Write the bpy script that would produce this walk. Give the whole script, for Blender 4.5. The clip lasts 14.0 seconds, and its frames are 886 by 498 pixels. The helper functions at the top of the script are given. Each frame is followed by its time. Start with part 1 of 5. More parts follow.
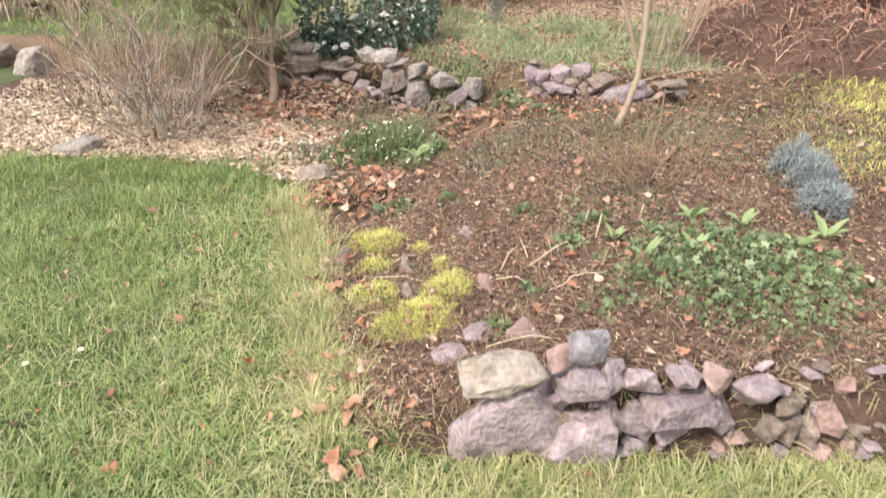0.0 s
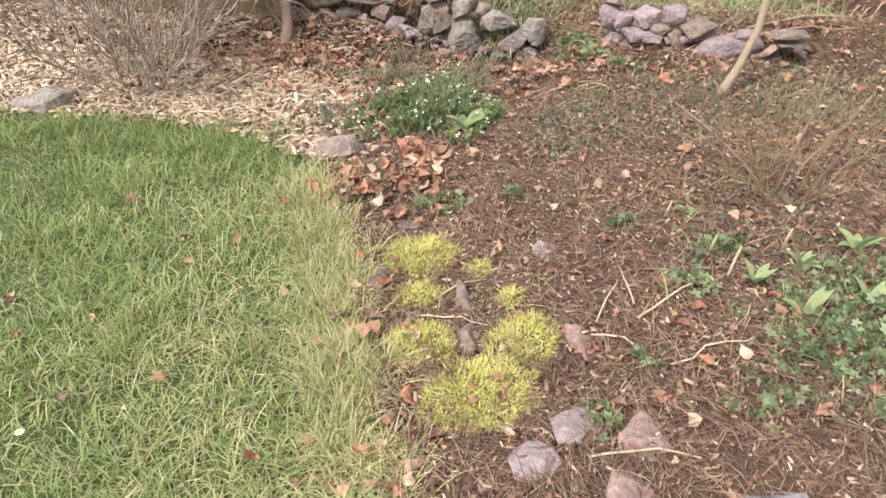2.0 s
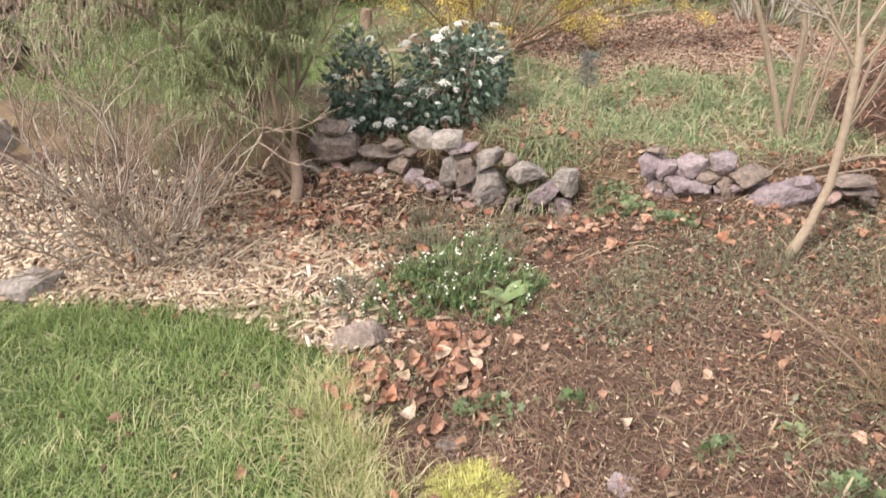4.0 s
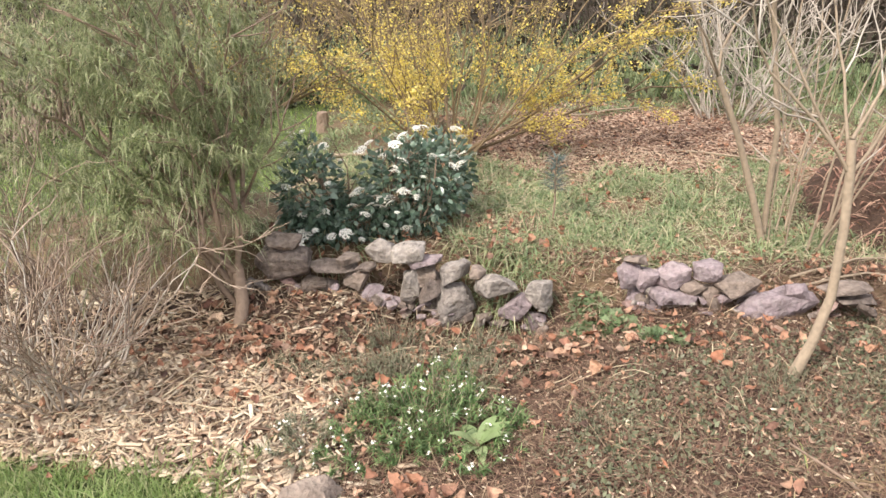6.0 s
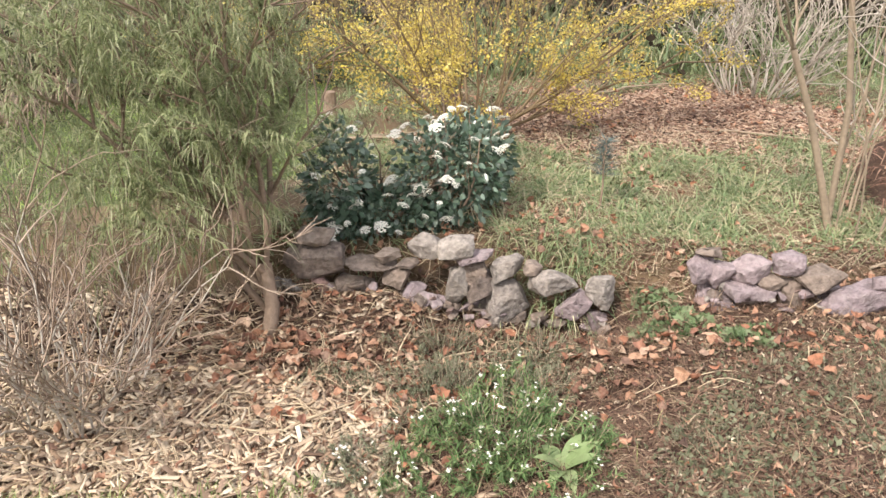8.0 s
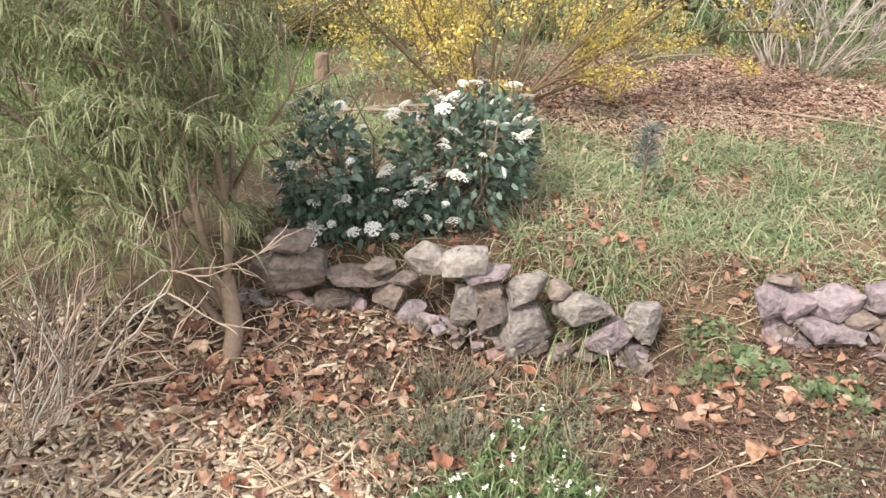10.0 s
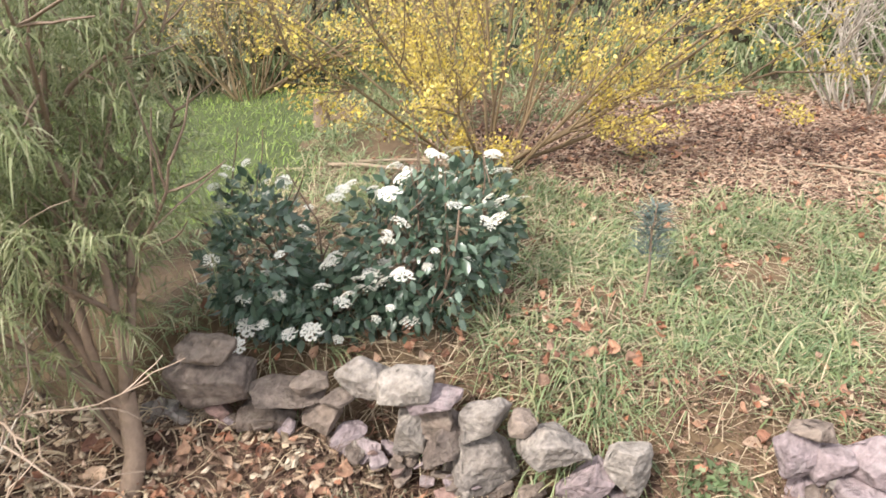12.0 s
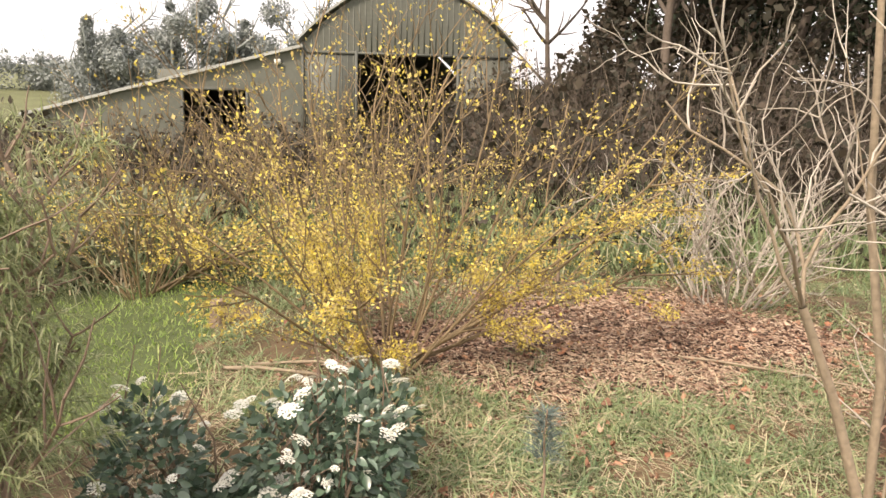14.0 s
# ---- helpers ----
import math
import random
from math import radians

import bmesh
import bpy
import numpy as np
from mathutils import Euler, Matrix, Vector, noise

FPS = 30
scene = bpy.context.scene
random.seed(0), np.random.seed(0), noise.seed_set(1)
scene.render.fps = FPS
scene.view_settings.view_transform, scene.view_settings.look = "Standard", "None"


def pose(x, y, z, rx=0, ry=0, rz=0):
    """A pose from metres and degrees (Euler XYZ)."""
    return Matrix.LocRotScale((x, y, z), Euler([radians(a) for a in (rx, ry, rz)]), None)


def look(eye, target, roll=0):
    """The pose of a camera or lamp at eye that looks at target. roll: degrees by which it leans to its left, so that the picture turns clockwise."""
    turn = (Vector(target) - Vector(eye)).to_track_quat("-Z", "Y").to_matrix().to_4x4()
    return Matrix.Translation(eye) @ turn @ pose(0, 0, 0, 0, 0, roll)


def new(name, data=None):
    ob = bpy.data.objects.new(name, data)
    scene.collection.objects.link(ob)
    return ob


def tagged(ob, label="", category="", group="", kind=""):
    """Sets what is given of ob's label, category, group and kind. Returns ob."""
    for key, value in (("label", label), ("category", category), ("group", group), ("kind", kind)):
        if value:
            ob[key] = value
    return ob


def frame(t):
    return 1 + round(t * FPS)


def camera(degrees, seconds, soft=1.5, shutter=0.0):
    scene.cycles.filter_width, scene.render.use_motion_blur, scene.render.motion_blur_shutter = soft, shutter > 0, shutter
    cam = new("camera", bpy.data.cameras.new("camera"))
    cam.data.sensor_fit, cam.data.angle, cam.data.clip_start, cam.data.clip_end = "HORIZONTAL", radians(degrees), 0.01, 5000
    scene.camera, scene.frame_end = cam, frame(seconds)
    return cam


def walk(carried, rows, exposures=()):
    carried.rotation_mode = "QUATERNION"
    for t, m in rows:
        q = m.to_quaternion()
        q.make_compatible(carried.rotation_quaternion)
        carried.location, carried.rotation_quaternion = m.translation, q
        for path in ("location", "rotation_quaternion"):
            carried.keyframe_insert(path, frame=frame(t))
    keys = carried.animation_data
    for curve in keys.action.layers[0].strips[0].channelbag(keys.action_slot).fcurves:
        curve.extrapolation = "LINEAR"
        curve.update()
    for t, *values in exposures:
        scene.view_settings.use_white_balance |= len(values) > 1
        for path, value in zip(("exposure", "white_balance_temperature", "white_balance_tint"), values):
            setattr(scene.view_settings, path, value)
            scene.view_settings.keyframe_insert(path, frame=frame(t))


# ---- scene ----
cam = camera(64.9, 14.0, soft=1.5, shutter=0.15)
PATH = [
    (0, (0.008, 0.103, 1.503), (0.019, 1.834, 0.501), 1.4),
    (0.4, (0.024, 0.262, 1.47), (-0.001, 2.102, 0.687), 0.7),
    (0.5, (-0.006, 0.309, 1.477), (-0.019, 2.118, 0.623), 0.9),
    (1, (-0.135, 0.471, 1.504), (-0.087, 2.327, 0.761), -0.4),
    (1.5, (-0.178, 0.581, 1.453), (-0.094, 2.296, 0.427), 1.3),
    (2, (-0.157, 0.824, 1.427), (-0.171, 2.42, 0.222), 2.6),
    (2.5, (-0.098, 0.976, 1.42), (-0.194, 2.555, 0.196), 0.8),
    (3, (-0.107, 1.062, 1.416), (-0.209, 2.64, 0.191), 1.0),
    (3.5, (-0.207, 1.178, 1.426), (-0.319, 2.76, 0.207), 1.2),
    (4, (-0.275, 1.278, 1.483), (-0.31, 3.026, 0.512), 0.3),
    (4.2, (-0.291, 1.297, 1.49), (-0.288, 3.095, 0.614), 0.2),
    (6.3, (-0.264, 1.622, 1.46), (-0.173, 3.487, 0.741), -0.1),
    (6.5, (-0.306, 1.655, 1.458), (-0.186, 3.523, 0.754), -0.2),
    (7, (-0.43, 1.745, 1.446), (-0.254, 3.61, 0.747), -0.3),
    (7.5, (-0.509, 1.789, 1.439), (-0.354, 3.635, 0.686), 0.7),
    (8, (-0.517, 1.837, 1.422), (-0.385, 3.668, 0.627), -0.0),
    (8.2, (-0.512, 1.862, 1.407), (-0.385, 3.688, 0.601), -0.3),
    (10.3, (-0.497, 2.42, 1.352), (-0.377, 4.18, 0.409), 2.1),
    (10.5, (-0.493, 2.469, 1.344), (-0.402, 4.214, 0.371), 1.8),
    (11, (-0.412, 2.604, 1.365), (-0.477, 4.344, 0.381), 0.1),
    (11.5, (-0.273, 2.72, 1.39), (-0.454, 4.438, 0.382), 0.1),
    (12, (-0.185, 2.755, 1.42), (-0.246, 4.559, 0.561), -0.3),
    (12.5, (-0.158, 2.761, 1.458), (-0.055, 4.633, 0.761), 0.0),
    (13, (-0.152, 2.754, 1.491), (0.048, 4.664, 0.934), -0.3),
    (13.5, (-0.207, 2.711, 1.545), (0.09, 4.635, 1.085), 0.7),
    (14, (-0.195, 2.7, 1.527), (0.039, 4.652, 1.158), 1.4),
]

EXPOSURES = [(0.0, 0.92, 6450, 16), (1.5, 0.80, 6450, 16), (4.2, 0.74, 6500, 17), (6.3, 0.82, 6500, 15), (8.2, 0.80, 6500, 15), (11.0, 0.84, 6350, 14), (12.6, 1.0, 6550, 14), (14.0, 0.78, 7250, 16)]
walk(cam, [(t, look(eye, target, roll)) for t, eye, target, roll in PATH], EXPOSURES)

# ---------------------------------------------------------------- light: hazy overcast sky with a veiled sun behind to the left
world = bpy.data.worlds.new("sky")
scene.world = world
world.use_nodes = True
wn, wl = world.node_tree.nodes, world.node_tree.links
SUN_ELEV, SUN_AZ = 47.0, -132.0
sky = wn.new("ShaderNodeTexSky")
sky.sky_type, sky.sun_disc = "NISHITA", False
sky.sun_elevation, sky.sun_rotation = radians(SUN_ELEV), radians(SUN_AZ)
sky.air_density, sky.dust_density, sky.ozone_density = 1.0, 7.0, 0.6
veil = wn.new("ShaderNodeMix")
veil.data_type = "RGBA"
veil.inputs["Factor"].default_value = 0.75
veil.inputs["B"].default_value = (8.4, 8.5, 8.9, 1)
wl.new(sky.outputs["Color"], veil.inputs["A"])
wl.new(veil.outputs["Result"], wn["Background"].inputs["Color"])
wn["Background"].inputs["Strength"].default_value = 0.12
sun = new("sun", bpy.data.lights.new("sun", "SUN"))
sun.data.energy, sun.data.angle, sun.data.color = 2.9, radians(6), (1.0, 0.94, 0.85)
az, el = radians(SUN_AZ), radians(SUN_ELEV)
sun.matrix_world = look((0, 0, 0), (-math.sin(az) * math.cos(el), -math.cos(az) * math.cos(el), -math.sin(el)))


# ---------------------------------------------------------------- materials
def material(name, colours, rough=0.8, bump=0.0, scale=40.0, spread=0.25, patch=3.0, translucent=0.0, spec=0.3, metal=0.0, stain=None):
    """A surface whose colour varies from piece to piece (a ramp over colours), with grain and larger patches."""
    m = bpy.data.materials.new(name)
    m.use_nodes = True
    n, l = m.node_tree.nodes, m.node_tree.links
    bsdf = n["Principled BSDF"]
    bsdf.inputs["Roughness"].default_value = rough
    bsdf.inputs["Specular IOR Level"].default_value = spec
    bsdf.inputs["Metallic"].default_value = metal
    geo, info, pos = n.new("ShaderNodeNewGeometry"), n.new("ShaderNodeObjectInfo"), n.new("ShaderNodeTexCoord")
    mix = n.new("ShaderNodeMath")
    mix.operation = "ADD"
    l.new(geo.outputs["Random Per Island"], mix.inputs[0])
    l.new(info.outputs["Random"], mix.inputs[1])
    wrap = n.new("ShaderNodeMath")
    wrap.operation = "FRACT"
    l.new(mix.outputs[0], wrap.inputs[0])
    ramp = n.new("ShaderNodeValToRGB")
    els = ramp.color_ramp.elements
    for i, c in enumerate(colours):
        p = i / max(1, len(colours) - 1)
        e = els[i] if i < 2 else els.new(p)
        e.position, e.color = p, (*c, 1)
    if len(colours) > 2:
        order = sorted(zip([i / (len(colours) - 1) for i in range(len(colours))], colours))
        for e, (p, c) in zip(els, order):
            e.position, e.color = p, (*c, 1)
    elif len(colours) == 1:
        els[1].color = (*colours[0], 1)
    l.new(wrap.outputs[0], ramp.inputs[0])
    fine, broad = n.new("ShaderNodeTexNoise"), n.new("ShaderNodeTexNoise")
    fine.inputs["Scale"].default_value, fine.inputs["Detail"].default_value = scale, 6
    broad.inputs["Scale"].default_value, broad.inputs["Detail"].default_value = patch, 3
    for t in (fine, broad):
        l.new(geo.outputs["Position"], t.inputs["Vector"])
    both = n.new("ShaderNodeMath")
    l.new(fine.outputs["Fac"], both.inputs[0])
    l.new(broad.outputs["Fac"], both.inputs[1])
    rng = n.new("ShaderNodeMapRange")
    rng.inputs["From Min"].default_value, rng.inputs["From Max"].default_value = 0.6, 1.4
    rng.inputs["To Min"].default_value, rng.inputs["To Max"].default_value = 1 - spread, 1 + spread
    l.new(both.outputs[0], rng.inputs["Value"])
    hsv = n.new("ShaderNodeHueSaturation")
    l.new(ramp.outputs["Color"], hsv.inputs["Color"])
    l.new(rng.outputs["Result"], hsv.inputs["Value"])
    paint = hsv.outputs["Color"]
    for k, colour in enumerate(stain or ()):
        spot, cut, blend = n.new("ShaderNodeTexNoise"), n.new("ShaderNodeMapRange"), n.new("ShaderNodeMix")
        spot.inputs["Scale"].default_value, spot.inputs["Detail"].default_value = (17, 31)[k % 2], 8
        spot.inputs["Roughness"].default_value = 0.7
        shift = n.new("ShaderNodeVectorMath")
        shift.inputs[1].default_value = (3.1 + 7 * k, 1.7, 5.3)
        l.new(geo.outputs["Position"], shift.inputs[0])
        l.new(shift.outputs[0], spot.inputs["Vector"])
        cut.inputs["From Min"].default_value, cut.inputs["From Max"].default_value, cut.inputs["To Max"].default_value = 0.50, 0.66, 0.8
        l.new(spot.outputs["Fac"], cut.inputs["Value"])
        blend.data_type = "RGBA"
        l.new(cut.outputs["Result"], blend.inputs["Factor"])
        l.new(paint, blend.inputs["A"])
        blend.inputs["B"].default_value = (*colour, 1)
        paint = blend.outputs["Result"]
    l.new(paint, bsdf.inputs["Base Color"])
    if bump:
        b = n.new("ShaderNodeBump")
        b.inputs["Strength"].default_value, b.inputs["Distance"].default_value = min(1.0, bump), 0.01
        l.new(fine.outputs["Fac"], b.inputs["Height"])
        l.new(b.outputs["Normal"], bsdf.inputs["Normal"])
    if translucent:
        tr, ms = n.new("ShaderNodeBsdfTranslucent"), n.new("ShaderNodeMixShader")
        ms.inputs[0].default_value = translucent
        l.new(hsv.outputs["Color"], tr.inputs["Color"])
        l.new(bsdf.outputs[0], ms.inputs[1])
        l.new(tr.outputs[0], ms.inputs[2])
        l.new(ms.outputs[0], n["Material Output"].inputs["Surface"])
    return m


SOIL = material("bed_soil", [(0.068, 0.042, 0.03), (0.088, 0.056, 0.039)], 0.95, 0.9, 70, 0.5, 5)
TURF = material("turf_soil", [(0.065, 0.085, 0.032), (0.085, 0.105, 0.04)], 0.95, 0.8, 60, 0.45, 4)
CHIPSOIL = material("chip_soil", [(0.20, 0.13, 0.085), (0.22, 0.14, 0.09)], 0.95, 0.9, 80, 0.5, 6)
ROUGHSOIL = material("rough_grass_soil", [(0.125, 0.088, 0.052), (0.15, 0.105, 0.06)], 0.95, 0.8, 50, 0.5, 4)
FARGROUND = material("field_ground", [(0.12, 0.13, 0.06), (0.14, 0.14, 0.07)], 0.95, 0.6, 4, 0.4, 0.3)
STONE = [
    material("purple_slate", [(0.185, 0.148, 0.148), (0.278, 0.225, 0.225), (0.227, 0.184, 0.189), (0.32, 0.263, 0.258)], 0.75, 1.0, 70, 0.6, 22, stain=((0.2, 0.163, 0.158), (0.31, 0.268, 0.262))),
    material("pale_grey_stone", [(0.231, 0.207, 0.18), (0.295, 0.267, 0.234), (0.189, 0.167, 0.147)], 0.85, 1.0, 70, 0.65, 24, stain=((0.2, 0.17, 0.14), (0.35, 0.315, 0.27))),
    material("tan_sandstone", [(0.248, 0.218, 0.181), (0.271, 0.238, 0.198)], 0.85, 0.9, 60, 0.5, 16, stain=((0.20, 0.16, 0.11), (0.42, 0.36, 0.28))),
    material("brown_weathered_stone", [(0.16, 0.125, 0.1), (0.23, 0.185, 0.15), (0.13, 0.105, 0.09)], 0.9, 1.0, 70, 0.6, 22, stain=((0.08, 0.062, 0.05), (0.25, 0.21, 0.17))),
    material("blue_grey_slate", [(0.2, 0.19, 0.195), (0.25, 0.235, 0.24)], 0.75, 0.9, 60, 0.5, 18, stain=((0.14, 0.12, 0.115), (0.30, 0.285, 0.28))),
    material("pink_brown_stone", [(0.29, 0.19, 0.16), (0.24, 0.175, 0.15)], 0.85, 0.9, 60, 0.5, 18, stain=((0.14, 0.095, 0.08), (0.36, 0.27, 0.23))),
]
GRASS = material("lawn_grass", [(0.15, 0.24, 0.065), (0.25, 0.345, 0.11), (0.095, 0.165, 0.045), (0.46, 0.47, 0.25), (0.21, 0.315, 0.095), (0.34, 0.4, 0.17), (0.18, 0.28, 0.085)], 0.6, 0, 20, 0.25, 2.5, 0.35)
BACKGRASS = material("back_lawn_grass", [(0.25, 0.37, 0.09), (0.36, 0.47, 0.14), (0.17, 0.27, 0.07), (0.46, 0.5, 0.2)], 0.6, 0, 20, 0.25, 2.5, 0.35)
DRYGRASS = material("dry_grass", [(0.522, 0.459, 0.27), (0.378, 0.396, 0.162), (0.63, 0.558, 0.36), (0.27, 0.324, 0.108), (0.45, 0.45, 0.216)], 0.7, 0, 20, 0.25, 4, 0.3)
ROUGHGRASS = material("rough_grass", [(0.167, 0.237, 0.093), (0.4, 0.391, 0.214), (0.223, 0.298, 0.14), (0.298, 0.353, 0.177), (0.084, 0.13, 0.056), (0.558, 0.521, 0.335), (0.186, 0.279, 0.14), (0.316, 0.372, 0.186), (0.121, 0.186, 0.093), (0.233, 0.326, 0.158)], 0.65, 0, 20, 0.3, 3, 0.3)
STRAW = material("straw_litter", [(0.112, 0.06, 0.043), (0.189, 0.116, 0.079), (0.056, 0.031, 0.024), (0.396, 0.301, 0.198), (0.138, 0.081, 0.057), (0.258, 0.172, 0.116), (0.146, 0.112, 0.065), (0.086, 0.05, 0.036)], 0.85, 0, 30, 0.3, 4)
CHIPS = material("wood_chips", [(0.546, 0.431, 0.29), (0.334, 0.229, 0.15), (0.686, 0.598, 0.449), (0.15, 0.097, 0.066), (0.598, 0.493, 0.352), (0.255, 0.176, 0.123)], 0.9, 0.4, 90, 0.25, 5)
MULCH = material("red_brown_mulch", [(0.319, 0.195, 0.133), (0.451, 0.327, 0.23), (0.143, 0.081, 0.059), (0.567, 0.443, 0.327), (0.252, 0.15, 0.106), (0.101, 0.061, 0.043)], 0.9, 0.4, 90, 0.25, 5)
LEAF = material("dead_leaf", [(0.311, 0.144, 0.086), (0.434, 0.257, 0.164), (0.175, 0.087, 0.061), (0.579, 0.443, 0.319), (0.372, 0.17, 0.097), (0.113, 0.072, 0.057), (0.465, 0.289, 0.184), (0.248, 0.119, 0.082)], 0.75, 0.5, 90, 0.45, 30, 0.15)
MOSS = material("yellow_moss", [(0.5, 0.49, 0.12), (0.64, 0.62, 0.22), (0.36, 0.38, 0.09), (0.7, 0.67, 0.31)], 0.8, 0, 60, 0.25, 12, 0.25)
BARK = material("grey_brown_bark", [(0.22, 0.16, 0.115), (0.27, 0.2, 0.145)], 0.85, 0.6, 60, 0.3, 8)
PALEBARK = material("pale_bark", [(0.271, 0.217, 0.152), (0.316, 0.254, 0.18)], 0.8, 0.5, 60, 0.25, 8)
TWIG = material("dry_twig", [(0.276, 0.202, 0.147), (0.432, 0.34, 0.258), (0.156, 0.11, 0.083), (0.35, 0.267, 0.193)], 0.85, 0, 60, 0.25, 8)
YSTEM = material("olive_brown_stem", [(0.22, 0.16, 0.09), (0.29, 0.215, 0.125), (0.16, 0.115, 0.07)], 0.85, 0, 60, 0.25, 8)
STALK = material("pale_dry_stalk", [(0.447, 0.361, 0.241), (0.516, 0.43, 0.292)], 0.8, 0, 60, 0.25, 8)
FEATHER = material("feathery_evergreen_leaf", [(0.253, 0.306, 0.138), (0.372, 0.407, 0.213), (0.143, 0.178, 0.081), (0.557, 0.557, 0.363), (0.304, 0.348, 0.171), (0.202, 0.255, 0.118)], 0.6, 0, 30, 0.25, 3, 0.45)
GLOSSY = material("dark_glossy_leaf", [(0.06, 0.11, 0.07), (0.12, 0.18, 0.12), (0.2, 0.27, 0.2), (0.045, 0.08, 0.05), (0.09, 0.15, 0.095)], 0.3, 0, 30, 0.3, 6, 0.15, 0.6)
WHITE = material("white_petal", [(0.85, 0.84, 0.76), (0.8, 0.79, 0.68), (0.87, 0.86, 0.8)], 0.7, 0, 60, 0.12, 20, 0.2)
YELLOW = material("yellow_autumn_leaf", [(0.72, 0.56, 0.1), (0.84, 0.71, 0.16), (0.5, 0.37, 0.12), (0.8, 0.7, 0.25), (0.4, 0.29, 0.13), (0.62, 0.52, 0.16)], 0.6, 0, 40, 0.2, 6, 0.35)
CANDY = material("candytuft_leaf", [(0.077, 0.147, 0.05), (0.15, 0.238, 0.086), (0.05, 0.098, 0.033), (0.244, 0.32, 0.135), (0.11, 0.186, 0.067)], 0.6, 0, 40, 0.25, 6, 0.2)
HERB = material("green_herb_leaf", [(0.12, 0.183, 0.075), (0.194, 0.269, 0.128), (0.063, 0.105, 0.045), (0.299, 0.359, 0.202), (0.143, 0.213, 0.098)], 0.6, 0, 40, 0.25, 6, 0.25)
PALELEAF = material("pale_green_leaf", [(0.24, 0.33, 0.14), (0.31, 0.39, 0.19)], 0.6, 0.2, 50, 0.2, 10, 0.3)
GREYLEAF = material("blue_grey_leaf", [(0.21, 0.255, 0.255), (0.31, 0.36, 0.355), (0.14, 0.175, 0.17), (0.26, 0.3, 0.29)], 0.75, 0, 40, 0.2, 8, 0.1)
BLUEGREEN = material("blue_green_needle", [(0.09, 0.13, 0.115), (0.15, 0.19, 0.165)], 0.6, 0, 40, 0.2, 8, 0.1)
THYME = material("grey_green_leaf", [(0.139, 0.164, 0.09), (0.221, 0.238, 0.148), (0.09, 0.107, 0.057), (0.287, 0.287, 0.197)], 0.75, 0, 40, 0.25, 8, 0.15)
BRACKEN = material("brown_bracken", [(0.22, 0.11, 0.08), (0.34, 0.19, 0.13), (0.14, 0.07, 0.055), (0.48, 0.32, 0.22), (0.27, 0.14, 0.1)], 0.9, 0, 40, 0.3, 4, 0.1)
BRAMBLE = material("thicket_stem", [(0.09, 0.07, 0.054), (0.129, 0.102, 0.079), (0.058, 0.047, 0.038), (0.158, 0.129, 0.1)], 0.85, 0, 20, 0.3, 1.5)
HEDGELEAF = material("dull_hedge_leaf", [(0.031, 0.031, 0.018), (0.053, 0.044, 0.028), (0.074, 0.055, 0.038), (0.022, 0.024, 0.015)], 0.7, 0, 10, 0.3, 0.8, 0.15)
CONIFER = material("dark_conifer_needle", [(0.028, 0.042, 0.022), (0.05, 0.066, 0.034), (0.02, 0.03, 0.018)], 0.7, 0, 10, 0.3, 0.8, 0.1)
PALETWIG = material("pale_grey_twig", [(0.38, 0.335, 0.275), (0.5, 0.455, 0.385), (0.27, 0.23, 0.185)], 0.8, 0.3, 60, 0.25, 8)
# far trees: distance haze is put into this pale grey base colour
FARHAZE = material("far_tree_haze", [(0.23, 0.255, 0.24), (0.28, 0.305, 0.285), (0.33, 0.35, 0.33)], 0.8, 0, 4, 0.25, 0.3, 0.1)
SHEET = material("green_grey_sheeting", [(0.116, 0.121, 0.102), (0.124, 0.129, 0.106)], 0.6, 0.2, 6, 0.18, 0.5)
# grey roof sheets, paled in the base colour to imitate haze
ROOF = material("hazed_grey_roof_sheet", [(0.357, 0.365, 0.34), (0.383, 0.391, 0.365)], 0.7, 0.3, 6, 0.2, 0.6)
FRAMESTEEL = material("dark_steel_edge", [(0.10, 0.105, 0.09)], 0.6, 0.1, 20, 0.2, 2)


# ---------------------------------------------------------------- mesh helpers
def raw_mesh(name, verts, faces, mat, smooth=False):
    """A mesh from arrays; all faces have the same number of corners."""
    me = bpy.data.meshes.new(name)
    verts, faces = np.asarray(verts, np.float32).reshape(-1, 3), np.asarray(faces, np.int32)
    k = faces.shape[1]
    me.vertices.add(len(verts))
    me.vertices.foreach_set("co", verts.ravel())
    me.loops.add(faces.size)
    me.loops.foreach_set("vertex_index", faces.ravel())
    me.polygons.add(len(faces))
    me.polygons.foreach_set("loop_start", np.arange(0, faces.size, k, dtype=np.int32))
    me.polygons.foreach_set("loop_total", np.full(len(faces), k, np.int32))
    if smooth:
        me.polygons.foreach_set("use_smooth", np.ones(len(faces), bool))
    me.update(calc_edges=True)
    me.validate()
    me.materials.append(mat)
    return me


def join(blocks):
    """Joins (verts, faces) blocks into one."""
    v, f, k = [], [], 0
    for a, b in blocks:
        v.append(np.asarray(a).reshape(-1, 3))
        f.append(np.asarray(b) + k)
        k += len(v[-1])
    return np.concatenate(v), np.concatenate(f)


def thing(name, label, category, group="", loc=(0, 0, 0)):
    ob = new(name)
    ob.location = loc
    ob.empty_display_size = 0.05
    return tagged(ob, label, category, group)


def part(name, data, parent, label="", kind=""):
    """Links a mesh under a thing; the mesh is in world metres, the parent only moved."""
    ob = new(name, data)
    ob.parent = parent
    o, m = parent, Vector((0, 0, 0))
    while o:
        m, o = m + o.location, o.parent
    ob.location = -m
    return tagged(ob, label, "", "", kind)


